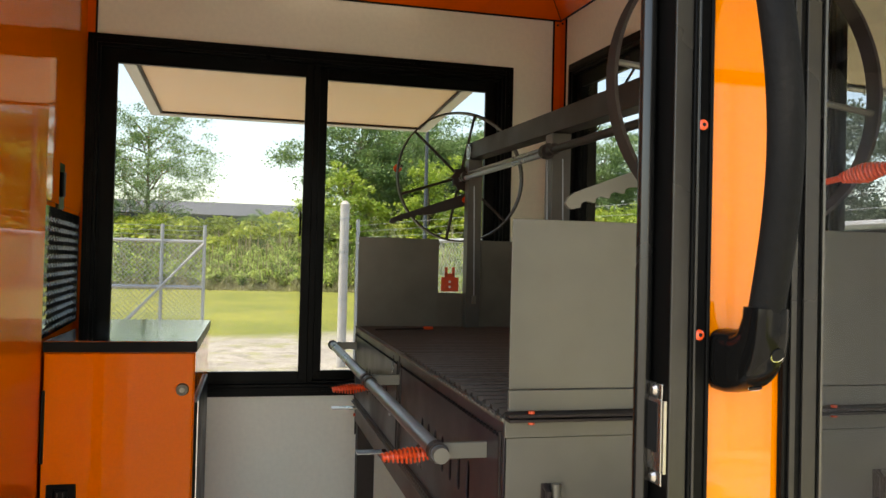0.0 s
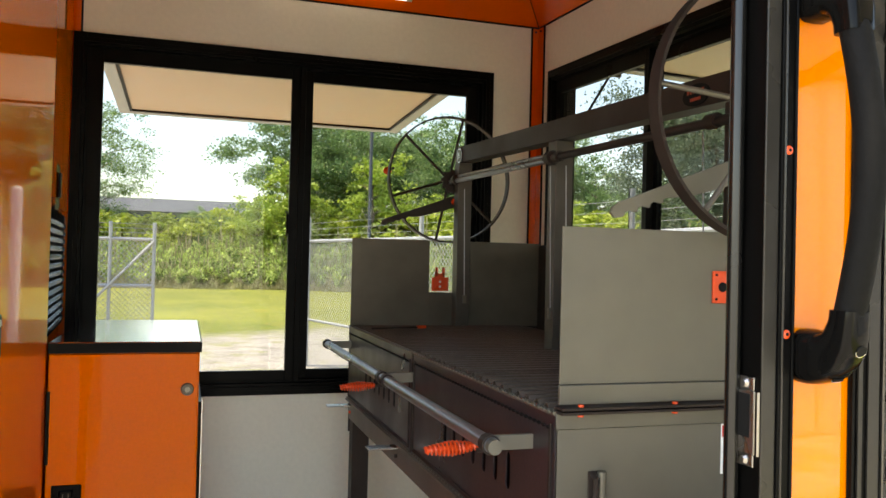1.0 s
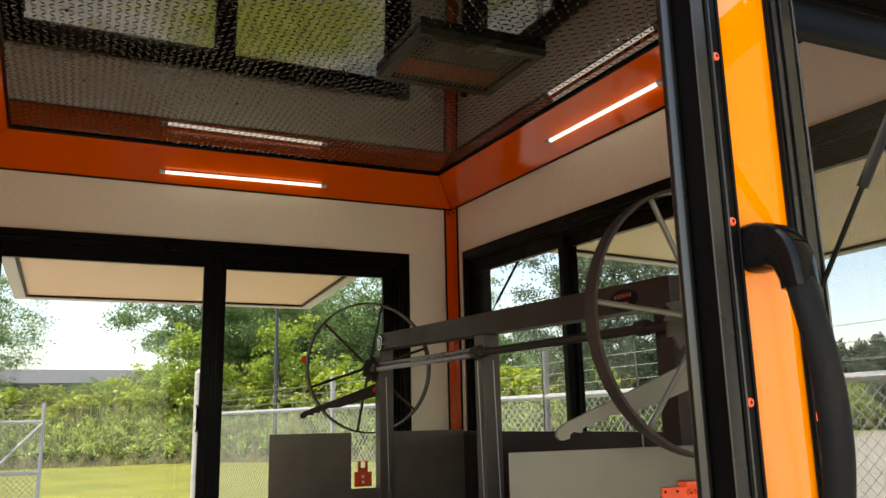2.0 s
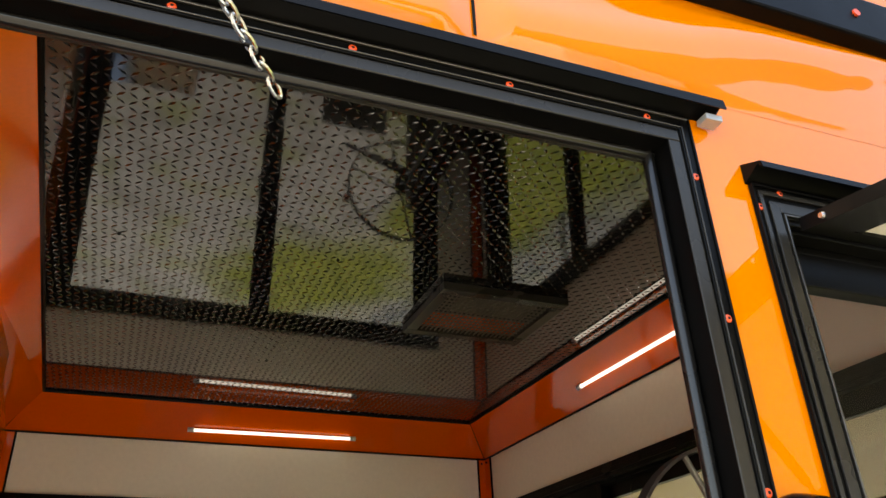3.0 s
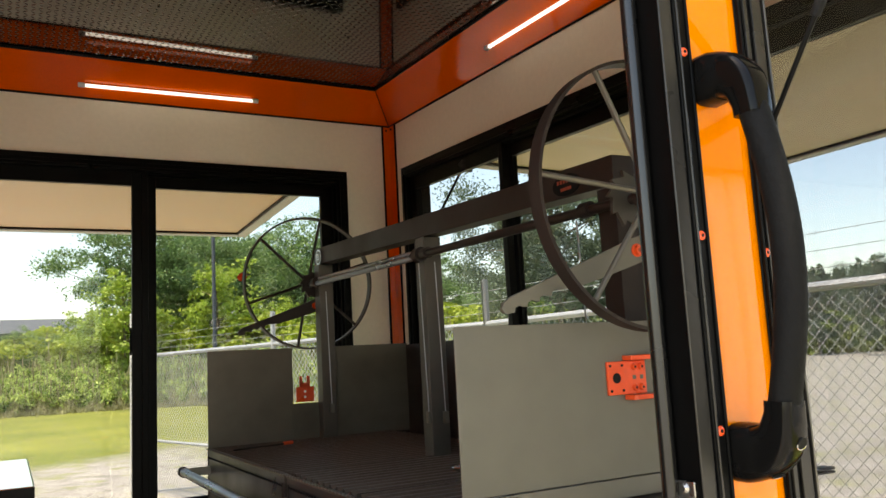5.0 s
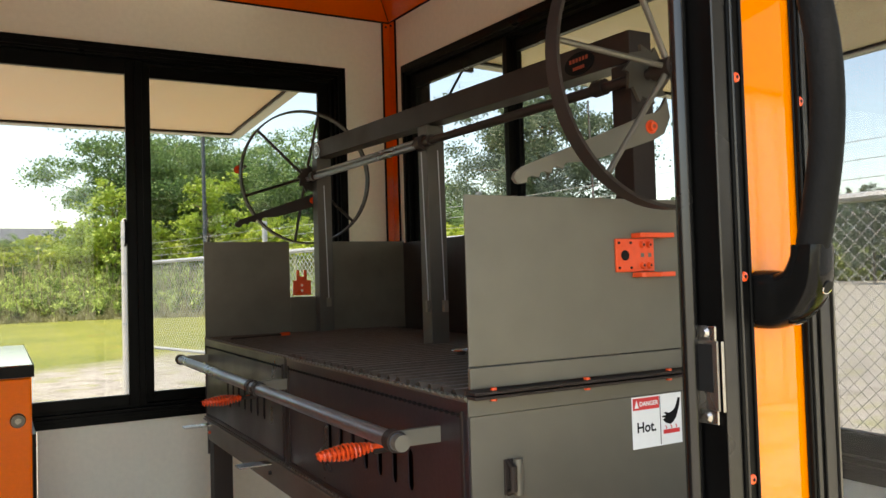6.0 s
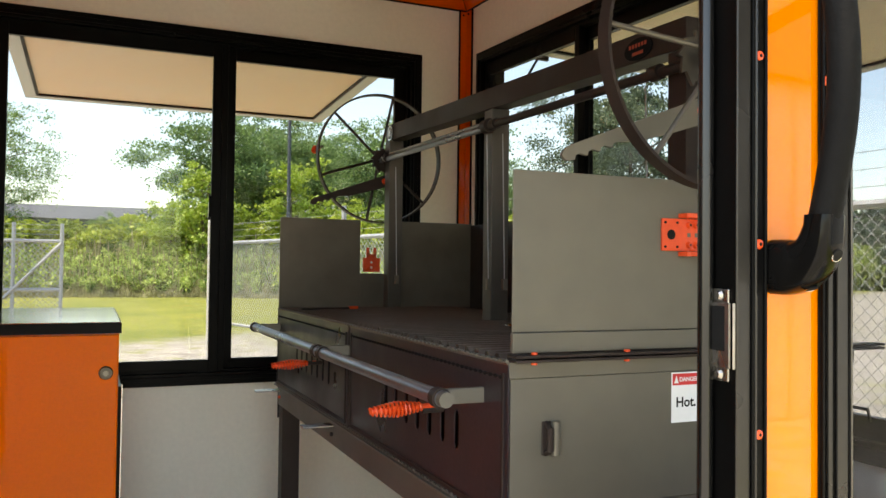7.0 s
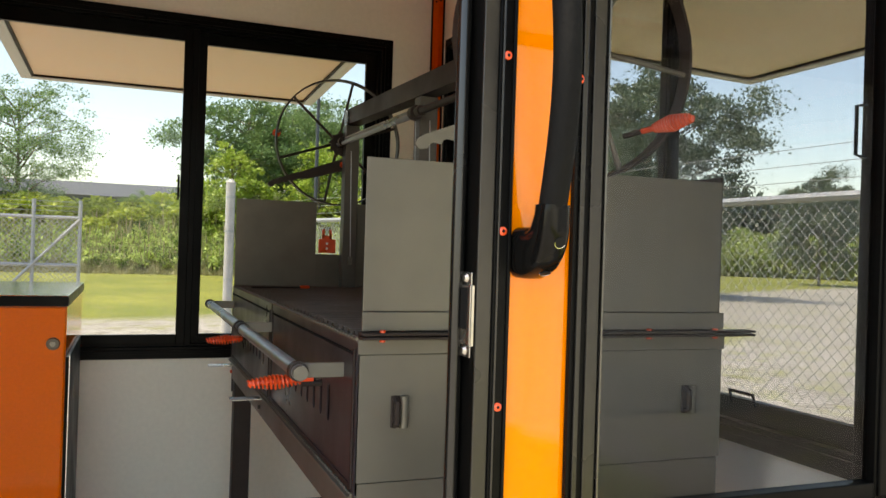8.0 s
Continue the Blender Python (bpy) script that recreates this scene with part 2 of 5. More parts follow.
def thing(name, label, category, at=(0, 0, 0), group="", kind=""):
    ob = new(name)
    ob.empty_display_size = 0.05
    ob.location = at
    ORIGIN[name if ob.name == name else ob.name] = Vector(at)
    return tagged(ob, label, category, group, kind)


def mesh_of(name, bm, material, smooth=False):
    me = bpy.data.meshes.new(name)
    bmesh.ops.recalc_face_normals(bm, faces=bm.faces)
    bm.to_mesh(me)
    bm.free()
    me.materials.append(material)
    if smooth:
        for poly in me.polygons:
            poly.use_smooth = True
        me.set_sharp_from_angle(angle=radians(40))
    return me


def part(name, bm, material, parent, label="", smooth=False):
    """One mesh under a thing or under a part; the bmesh is in world places."""
    at = ORIGIN[parent.name]
    bmesh.ops.translate(bm, verts=bm.verts, vec=-at)
    ob = new(name, mesh_of(name, bm, material, smooth))
    ob.parent = parent
    ORIGIN[ob.name] = at
    return tagged(ob, label)


def solid(name, bm, material, label="", category="", kind="structure", smooth=False, group=""):
    """A top-level thing made of one mesh."""
    ob = new(name, mesh_of(name, bm, material, smooth))
    ORIGIN[ob.name] = Vector((0, 0, 0))
    return tagged(ob, label, category, group, kind)


def box(lo, hi, bevel=0.0, bm=None):
    bm = bm or bmesh.new()
    lo, hi = Vector(lo), Vector(hi)
    vs = bmesh.ops.create_cube(bm, size=1.0, matrix=Matrix.LocRotScale((lo + hi) / 2, None, hi - lo))["verts"]
    if bevel:
        es = list({e for v in vs for e in v.link_edges})
        bmesh.ops.bevel(bm, geom=es, offset=bevel, segments=2, affect="EDGES", profile=0.5)
    return bm


def cyl(p, q, r, n=16, r2=None, bm=None):
    bm = bm or bmesh.new()
    p, q = Vector(p), Vector(q)
    turn = (q - p).to_track_quat("Z", "Y")
    bmesh.ops.create_cone(bm, cap_ends=True, segments=n, radius1=r, radius2=r if r2 is None else r2, depth=(q - p).length,
                          matrix=Matrix.LocRotScale((p + q) / 2, turn, None))
    return bm


def sweep(points, r, n=10, bm=None, closed=False, taper=None):
    """A round bar along a line of points."""
    bm = bm or bmesh.new()
    pts = [Vector(p) for p in points]
    rings, last = [], None
    for i, p in enumerate(pts):
        a = pts[i - 1] if i or closed else p
        b = pts[(i + 1) % len(pts)] if i < len(pts) - 1 or closed else p
        d = (b - a).normalized()
        side = (last if last is not None else d.orthogonal())
        side = (side - d * side.dot(d)).normalized()
        last, up = side, d.cross(side)
        rad = r if taper is None else taper[i]
        rings.append([bm.verts.new(p + (side * math.cos(2 * math.pi * k / n) + up * math.sin(2 * math.pi * k / n)) * rad) for k in range(n)])
    for i in range(len(rings) - (0 if closed else 1)):
        a, b = rings[i], rings[(i + 1) % len(rings)]
        for k in range(n):
            bm.faces.new((a[k], a[(k + 1) % n], b[(k + 1) % n], b[k]))
    if not closed:
        bm.faces.new(rings[0][::-1])
        bm.faces.new(rings[-1])
    return bm


def prism(profile, axis, a, b, bm=None):
    """A flat outline drawn out along an axis; the outline's pairs are the two other axes in order."""
    bm = bm or bmesh.new()

    def at(u, v, w):
        return {"x": (w, u, v), "y": (u, w, v), "z": (u, v, w)}[axis]
    one = [bm.verts.new(at(u, v, a)) for u, v in profile]
    two = [bm.verts.new(at(u, v, b)) for u, v in profile]
    bm.faces.new(one[::-1])
    bm.faces.new(two)
    for i in range(len(one)):
        j = (i + 1) % len(one)
        bm.faces.new((one[i], one[j], two[j], two[i]))
    return bm


def ring_frame(axis, lo, hi, a, b, w, bevel=0.0015, bm=None, wt=None, wb=None):
    """A rectangular frame in the plane across axis: lo and hi are its outer corners, a to b its depth, w its width."""
    bm = bm or bmesh.new()
    (u0, z0), (u1, z1) = lo, hi
    wt, wb = wt or w, wb or w
    for (ua, za, ub, zb) in ((u0, z0, u0 + w, z1), (u1 - w, z0, u1, z1), (u0 + w, z1 - wt, u1 - w, z1), (u0 + w, z0, u1 - w, z0 + wb)):
        if axis == "y":
            box((ua, a, za), (ub, b, zb), bevel, bm)
        else:
            box((a, ua, za), (b, ub, zb), bevel, bm)
    return bm


# ---- ground and distance ----
GZ = -0.45
bm = bmesh.new()
bmesh.ops.create_grid(bm, x_segments=60, y_segments=60, size=900)
for v in bm.verts:
    v.co.z = GZ
solid("ground", bm, ground_material(), "sunlit lawn and pale gravel drive", "ground")
bm = bmesh.new()
hill = [bm.verts.new((x, 420 + 60 * math.sin(x / 170), GZ - 1 + h)) for x in range(-600, 1000, 25)
        for h in (0, 10 + 26 * math.exp(-((x - 640) / 130) ** 2) + 5 * noise.noise((x / 60, 0, 0)))]
for i in range(0, len(hill) - 3, 2):
    bm.faces.new((hill[i], hill[i + 2], hill[i + 3], hill[i + 1]))
solid("backdrop", bm, mat("far_woods_haze", (0.10, 0.14, 0.12), 0.9, var=0.3, scale=0.05, fine=0.6), "hazy wooded ridge at the horizon", "hills")

# ---- trailer shell ----
T = 0.07
XL, XR, YA, YC = -1.73, 0.0, 0.0, -2.29
CEIL = 2.204


def wall(name, axis, inner, outer, span, height, holes, mats, label):
    """A wall with openings, as an inner and an outer skin that butt together."""
    mid = inner + (outer - inner) * 0.45
    made = []
    for tag, a, b, m in (("inner", inner, mid, mats[0]), ("outer", mid, outer, mats[1])):
        us = sorted({span[0], span[1], *(h[0] for h in holes), *(h[1] for h in holes)})
        bm = bmesh.new()
        for u0, u1 in zip(us, us[1:]):
            zs = [height[0]]
            for h in sorted(holes, key=lambda h: h[2]):
                if h[0] <= u0 and u1 <= h[1]:
                    zs += [h[2], h[3]]
            zs.append(height[1])
            for z0, z1 in zip(zs[::2], zs[1::2]):
                if z1 - z0 > 1e-4:
                    if axis == "y":
                        box((u0, min(a, b), z0), (u1, max(a, b), z1), 0, bm)
                    else:
                        box((min(a, b), u0, z0), (max(a, b), u1, z1), 0, bm)
        bmesh.ops.remove_doubles(bm, verts=bm.verts, dist=1e-5)
        made.append(solid(name if tag == "inner" else name + "_cladding", bm, m, label[0 if tag == "inner" else 1], "wall"))
    return made


WA = (-1.69, -0.213, 0.66, 1.87)
WB = (-2.20, -0.15, 0.715, 1.87)
WC = (-0.735, -0.045, 0.758, 1.735)
DOOR = (-1.66, -0.806, -0.02, 1.82)
wall("wall_north", "y", YA, YA + T, (XL - T, XR + T), (-0.02, 2.16), [WA], (WHITE, ORANGE), ("off-white smooth interior wall panel", "glossy orange outer cladding"))
wall("wall_east", "x", XR, XR + T, (YC, YA), (-0.02, 2.16), [WB], (WHITE, ORANGE), ("off-white smooth interior wall panel", "glossy orange outer cladding"))
wall("wall_south", "y", YC, YC - T, (XL - T, XR + T), (-0.02, 2.16), [WC, DOOR], (WHITE, CLAD), ("off-white interior wall with door and serving window", "glossy orange sheet cladding, sky reflections"))
solid("wall_west", box((XL - T, YC, -0.02), (XL, YA, 2.16)), ORANGE, "glossy orange interior end wall", "wall")
solid("floor", box((XL - T, YC - T, -0.10), (XR + T, YA + T, -0.02)), FLOOR, "grey sheet floor of the trailer", "floor")
solid("baseboard", box((XL, YA - 0.012, -0.02), (XR, YA, 0.10), 0.002), BLACK, "black strip at the foot of the wall", "trim")
solid("roof", box((XL - T - 0.02, YC - T - 0.02, 2.235), (XR + T + 0.02, YA + T + 0.02, 2.30)), LIGHTGREY, "pale flat trailer roof", "roof")


def diamond_sheet(u0, u1, v0, v1, pitch, place, length=0.024, rise=0.0016, wide=0.0042):
    """Raised lugs, alternating in direction, on a sheet: place(u, v, w) maps to the world, w is the height of the lug."""
    verts, faces = [], []
    nu, nv = int((u1 - u0) / pitch), int((v1 - v0) / pitch)
    for i in range(nu):
        for j in range(nv):
            cu, cv = u0 + (i + 0.5) * pitch, v0 + (j + 0.5) * pitch
            a = math.radians(45 if (i + j) % 2 else -45)
            du, dv = math.cos(a), math.sin(a)
            k = len(verts)
            for s, w, h in ((-1, 0, 0), (0, -1, 0), (1, 0, 0), (0, 1, 0), (-0.45, 0, 1), (0.45, 0, 1)):
                verts.append(place(cu + du * s * length / 2 - dv * w * wide, cv + dv * s * length / 2 + du * w * wide, h * rise))
            faces += [(k, k + 1, k + 4), (k + 1, k + 5, k + 4), (k + 1, k + 2, k + 5), (k + 2, k + 3, k + 5), (k + 3, k + 4, k + 5), (k + 3, k, k + 4)]
    return verts, faces


def plate_mesh(name, sheet, lugs, material):
    verts, faces = list(sheet), [(0, 1, 2, 3)]
    k = len(verts)
    verts += lugs[0]
    faces += [tuple(i + k for i in f) for f in lugs[1]]
    me = bpy.data.meshes.new(name)
    me.from_pydata(verts, [], faces)
    me.materials.append(material)
    return me


ce = [(XL, YC, CEIL), (XR, YC, CEIL), (XR, YA, CEIL), (XL, YA, CEIL)]
lugs = diamond_sheet(XL + 0.115, XR - 0.09, YC + 0.09, YA - 0.08, 0.0195, lambda u, v, w: (u, v, CEIL - w), 0.0205, 0.0014, 0.0034)
ob = new("ceiling", plate_mesh("ceiling", ce, lugs, PLATE))
tagged(ob, "glossy black diamond-plate ceiling sheet", "ceiling", "", "structure")
for x, y in ((-1.42, -1.32), (-1.44, -1.06), (-1.40, -0.62), (-0.98, -0.60), (-0.95, -1.34), (-0.40, -0.58)):
    solid("ceiling_rivet", cyl((x, y, CEIL - 0.0003), (x, y, CEIL - 0.003), 0.0045, 10, 0.003), BLACK, "small black rivet in the ceiling sheet", "rivet", group="ceiling rivets")
solid("ceiling_backing", box((XL, YC, CEIL + 0.004), (XR, YA, CEIL + 0.03)), BLACK, "dark board above the ceiling sheet", "ceiling")

# sloped orange crown panels between walls and ceiling
CR, CZ = 0.10, 2.085
for name, quad in (("north", ((XL, YA), (XR, YA), (XR - CR, YA - CR), (XL + 1.1 * CR, YA - CR))), ("east", ((XR, YA), (XR, YC), (XR - CR, YC + CR), (XR - CR, YA - CR))),
                   ("south", ((XR, YC), (XL, YC), (XL + 2 * CR, YC + CR), (XR - CR, YC + CR))), ("west", ((XL, YC), (XL, YA), (XL + 1.1 * CR, YA - CR), (XL + 2 * CR, YC + CR)))):
    bm = bmesh.new()
    top = CEIL - 0.004
    vs = [bm.verts.new((*quad[0], CZ)), bm.verts.new((*quad[1], CZ)), bm.verts.new((*quad[2], top)), bm.verts.new((*quad[3], top))]
    bk = [bm.verts.new((*quad[0], top + 0.001)), bm.verts.new((*quad[1], top + 0.001))]
    bm.faces.new(vs)
    bm.faces.new((vs[0], bk[0], bk[1], vs[1]))
    bm.faces.new((bk[0], vs[3], vs[2], bk[1]))
    bm.faces.new((vs[0], vs[3], bk[0]))
    bm.faces.new((vs[1], bk[1], vs[2]))
    solid("trim_crown_" + name, bm, CROWN, "glossy orange sloped crown panel under the ceiling", "trim")
    a, b = Vector((*quad[0], CZ)), Vector((*quad[1], CZ))
    inward = (Vector((*quad[3], CZ)) - a + Vector((*quad[2], CZ)) - b).normalized() * 0.003
    solid("trim_joint_" + name, sweep([a + inward - Vector((0, 0, 0.002)), b + inward - Vector((0, 0, 0.002))], 0.0035, 6), BLACK, "thin black joint strip below the crown", "trim")
    c, d = Vector((*quad[3], top)), Vector((*quad[2], top))
    solid("trim_edge_" + name, sweep([c, d], 0.005, 6), BLACK, "thin black edge strip at the ceiling", "trim")
for x0, x1 in ((XL, XL + 0.045), (XR - 0.032, XR)):
    solid("trim_corner_orange", box((x0, YA - 0.004, 0.0), (x1, YA, CZ), 0.0015), CROWN, "orange vertical corner strip", "trim")
    inner = x1 if x0 == XL else x0
    solid("trim_corner_seam", box((inner - 0.003, YA - 0.006, 0.0), (inner + 0.003, YA, CZ - 0.004)), BLACK, "thin black seam beside the corner strip", "trim")
solid("trim_corner_orange", box((XR - 0.004, -0.055, 0.0), (XR, -0.005, CZ), 0.0015), CROWN, "orange vertical corner strip", "trim")
solid("trim_corner_seam", box((XR - 0.006, -0.060, 0.0), (XR, -0.055, CZ - 0.004)), BLACK, "thin black seam beside the corner strip", "trim")
for x, y in ((XR - 0.016, YA - 0.006), (XR - 0.006, -0.03)):
    solid("trim_screw", cyl((x, y, CZ - 0.02), (x - 0.003, y - 0.003, CZ - 0.02), 0.004, 8), BLACK, "small black screw head", "screw")


# ---- windows ----
def window(name, axis, face, inward, span, z, mullions, label, glass, latch=(), rim=0.042, stile=0.044):
    """A sliding window: outer frame, a sash and pane for each bay. face: the wall's inner face; inward: its direction into the room."""
    root = thing(name, label, "window", (0, 0, 0), "", "structure")
    a, b = face + inward * 0.022, face - inward * 0.075
    u0, u1 = span
    z0, z1 = z
    part("window_frame", ring_frame(axis, (u0, z0), (u1, z1), min(face + inward * 0.001, a), max(face + inward * 0.001, a), rim), BLACK, root)
    part("frame_lip", ring_frame(axis, (u0 + rim * 0.43, z0 + rim * 0.43), (u1 - rim * 0.43, z1 - rim * 0.43), min(a, a + inward * 0.008), max(a, a + inward * 0.008), rim * 0.33), BLACK, root)
    part("jamb_liner", ring_frame(axis, (u0 + 0.015, z0 + 0.015), (u1 - 0.015, z1 - 0.015), min(face, b), max(face, b), rim - 0.006), BLACK, root)
    bays = [u0 + rim + 0.008, *mullions, u1 - rim - 0.008]
    for i in range(len(bays) - 1):
        ua, ub = bays[i] - 0.003 * (i > 0), bays[i + 1] + 0.003 * (i < len(bays) - 2)
        d = face - inward * (0.020 + 0.024 * (i % 2))
        sash = part("sash", ring_frame(axis, (ua, z0 + rim + 0.008), (ub, z1 - rim - 0.008), min(d, d + inward * 0.02), max(d, d + inward * 0.02), stile, wt=0.042, wb=0.034), BLACK, root)
        lo, hi = (ua + 0.012, z0 + rim + 0.016), (ub - 0.012, z1 - rim - 0.016)
        g = d + inward * 0.009
        bm = box((lo[0], g - 0.002, lo[1]), (hi[0], g + 0.002, hi[1])) if axis == "y" else box((g - 0.002, lo[0], lo[1]), (g + 0.002, hi[0], hi[1]))
        pane = part("pane", bm, glass[i % len(glass)], sash, "clear window glass")
        pane.visible_shadow = False
    for m in mullions:
        w = 0.011
        bm = box((m - w, min(face - inward * 0.02, face + inward * 0.004), z0 + 0.045), (m + w, max(face - inward * 0.02, face + inward * 0.004), z1 - 0.045), 0.002) if axis == "y" else \
            box((min(face - inward * 0.02, face + inward * 0.004), m - w, z0 + 0.045), (max(face - inward * 0.02, face + inward * 0.004), m + w, z1 - 0.045), 0.002)
        part("meeting_rail", bm, BLACK, root)
    for (u, zc) in latch:
        at = (u, face + inward * 0.01, zc) if axis == "y" else (face + inward * 0.01, u, zc)
        pts = [Vector(at) + Vector((0, 0, 0.042)), Vector(at) + Vector((0, inward * 0.022, 0.034) if axis == "y" else (inward * 0.022, 0, 0.034)),
               Vector(at) + Vector((0, inward * 0.022, -0.034) if axis == "y" else (inward * 0.022, 0, -0.034)), Vector(at) - Vector((0, 0, 0.042))]
        part("sash_pull", sweep(pts, 0.0045, 6), BLACK, root, "small black pull")
    return root


window("window_1", "y", YA, -1, (-1.708, -0.198), (0.645, 1.882), [-0.936], "black-framed two-pane sliding window", [GLASS], [(-0.985, 1.26)])
window("window_2", "x", XR, -1, (-2.215, -0.135), (0.700, 1.885), [-1.50, -0.812], "long black-framed sliding window behind the grill", [GLASS], (), 0.042, 0.024)
window("window_3", "y", YC - T + 0.028, -1, (-0.744, -0.030), (0.730, 1.720), [-0.272], "black-framed serving window with screened glass", [SCREEN, SCREEN], [], 0.020, 0.018)
part("sash_pull", sweep([(-0.284, -2.302, 1.258), (-0.300, -2.302, 1.255), (-0.300, -2.302, 1.194), (-0.284, -2.302, 1.191)], 0.0026, 6), BLACK, bpy.data.objects["window_3"], "small black pull")
pull = thing("window_pull", "small black pull on the window sill", "handle", (0, 0, 0))
part("bow", sweep([(-0.026, -1.779, 0.780), (-0.030, -1.781, 0.803), (-0.030, -1.843, 0.803), (-0.026, -1.845, 0.780)], 0.0034, 8), BLACK, pull)


# ---- awnings: the raised hatch over each serving window ----
def awning(label, hinge, out, along, width, length, drop, under, edge, group="raised window hatches", thick=1.0, skin=None):
    """hinge: the middle of its inner edge; out and along: unit vectors."""
    root = thing("awning", label, "awning", hinge, group)
    h, o, s = Vector(hinge), Vector(out), Vector(along)

    def slab(a0, a1, d0, d1, z0, z1, bm=None):
        bm = bm or bmesh.new()
        vs = []
        for z in (z0, z1):
            for a, d in ((a0, d0), (a1, d0), (a1, d1), (a0, d1)):
                vs.append(bm.verts.new(h + s * a + o * d + Vector((0, 0, z * thick - drop * d / length))))
        for f in ((3, 2, 1, 0), (4, 5, 6, 7), (0, 1, 5, 4), (1, 2, 6, 5), (2, 3, 7, 6), (3, 0, 4, 7)):
            bm.faces.new([vs[i] for i in f])
        return bm
    w = width / 2
    part("panel", slab(-w + 0.05, w - 0.05, 0.02, length - 0.05, -0.004, 0.022), under, root, "pale inner panel")
    rim = slab(-w, -w + 0.05, 0, length, -0.016, 0.026)
    slab(w - 0.05, w, 0, length, -0.016, 0.026, rim)
    slab(-w + 0.05, w - 0.05, length - 0.05, length, -0.016, 0.026, rim)
    slab(-w + 0.05, w - 0.05, 0, 0.02, -0.016, 0.026, rim)
    part("rim", rim, edge, root, "aluminium rim")
    seal = slab(-w + 0.05, -w + 0.062, 0.02, length - 0.05, -0.012, -0.004)
    slab(w - 0.062, w - 0.05, 0.02, length - 0.05, -0.012, -0.004, seal)
    slab(-w + 0.062, w - 0.062, length - 0.062, length - 0.05, -0.012, -0.004, seal)
    part("seal", seal, BLACK, root, "black rubber seal")
    part("outer_skin", slab(-w, w, 0, length, 0.0265, 0.030), skin or ORANGE, root, "outer skin")
    for k in (-1, 1):
        a = h + s * k * (w + 0.004) - o * 0.020 + Vector((0, 0, -0.340))
        b = h + s * k * (w - 0.01) + o * 0.17 + Vector((0, 0, -0.012 - drop * 0.17 / length))
        m = a.lerp(b, 0.30)
        strut = part("gas_strut", sweep([a, m], 0.0026, 8), BLACK, root, "slim black gas strut")
        part("strut_body", sweep([m, b], 0.0052, 10), INK, strut)
        part("strut_ball", cyl(a - s * 0.003, a + s * 0.003, 0.0036, 8), BLACK, strut)
        if thick < 1:
            for d in (0.03, 0.12):
                e = h + s * k * w + o * d + Vector((0, 0, 0.002 - drop * d / length))
                part("rivet", cyl(e, e + s * k * 0.003, 0.0042, 10, 0.003), STAINLESS, root, "bright rivet")
        else:
            part("hinge_arm", sweep([h + s * k * (w - 0.015) + Vector((0, 0, -0.03)), h + s * k * (w - 0.015) + o * 0.20 + Vector((0, 0, -0.03 - drop * 0.2 / length))], 0.012, 4), DARKSTEEL, root)
    return root


awning("raised cream window hatch with pale rim outside", (-0.94, YA + T + 0.01, 1.925), (0, 1, 0), (1, 0, 0), 1.46, 1.38, 0.05, AWNING, LIGHTGREY)
awning("raised cream window hatch outside the end window", (XR + T + 0.01, -1.17, 1.925), (1, 0, 0), (0, 1, 0), 2.05, 1.38, 0.05, AWNING_EAST, LIGHTGREY)
awning("raised hatch above the serving window beside the door", (-0.372, YC - T - 0.022, 1.690), (0, -1, 0), (1, 0, 0), 0.66, 0.92, 0.16, mat("pale_hatch_lining", (0.66, 0.63, 0.55), 0.5, var=0.06), BLACK, thick=0.36, skin=BLACK)

# ---- door opening ----
door = thing("door_frame", "black aluminium door frame with orange screws", "door frame", (0, 0, 0), "", "structure")
YO = YC - T                                     # outer face of the cladding
part("jamb_flange", box((-0.8375, YO - 0.004, -0.02), (-0.8220, YO - 0.0005, 1.788), 0.001), BRONZE, door)
part("jamb_base", box((-0.8219, YO - 0.0034, -0.02), (-0.8030, YO - 0.0005, 1.824)), BLACK, door)
part("jamb_rib", box((-0.8217, YO - 0.0062, -0.02), (-0.8196, YO - 0.0036, 1.806), 0.0006), BLACK, door)
part("jamb_rib", box((-0.8188, YO - 0.0068, -0.02), (-0.8166, YO - 0.0036, 1.808), 0.0008), BRONZE, door)
part("jamb_channel", box((-0.8164, YO - 0.0046, -0.02), (-0.8080, YO - 0.0036, 1.82)), BLACK, door)
part("jamb_rib", box((-0.8076, YO - 0.0066, -0.02), (-0.8048, YO - 0.0036, 1.822), 0.0008), BLACK, door)
part("jamb_liner", box((-0.8380, YO - 0.003, -0.02), (-0.8376, YO + 0.036, 1.80)), BLACK, door)
part("jamb_return", box((-0.8374, YO + 0.032, -0.02), (-0.8065, YO + 0.036, 1.80)), BLACK, door)
part("jamb_back", box((-0.8095, YO + 0.0365, -0.02), (-0.8065, YC + 0.002, 1.82)), BLACK, door)
part("jamb_stop", box((-0.8430, YO + 0.030, -0.02), (-0.8383, YO + 0.036, 1.787), 0.001), BRONZE, door)
part("bulb_seal", sweep([(-0.8455, YO + 0.026, -0.02), (-0.8455, YO + 0.026, 1.787)], 0.0070, 12), GASKET, door, "grey bulb seal", True)
part("head_flange", box((-1.70, YO - 0.004, 1.7885), (-0.8220, YO - 0.0005, 1.8030), 0.001), BRONZE, door)
part("head_base", box((-1.70, YO - 0.0034, 1.8031), (-0.8220, YO - 0.0005, 1.826)), BLACK, door)
part("head_rib", box((-1.70, YO - 0.0062, 1.8032), (-0.8218, YO - 0.0036, 1.8052), 0.0006), BLACK, door)
part("head_rib", box((-1.70, YO - 0.0068, 1.8062), (-0.8190, YO - 0.0036, 1.8080), 0.0006), SATIN, door)
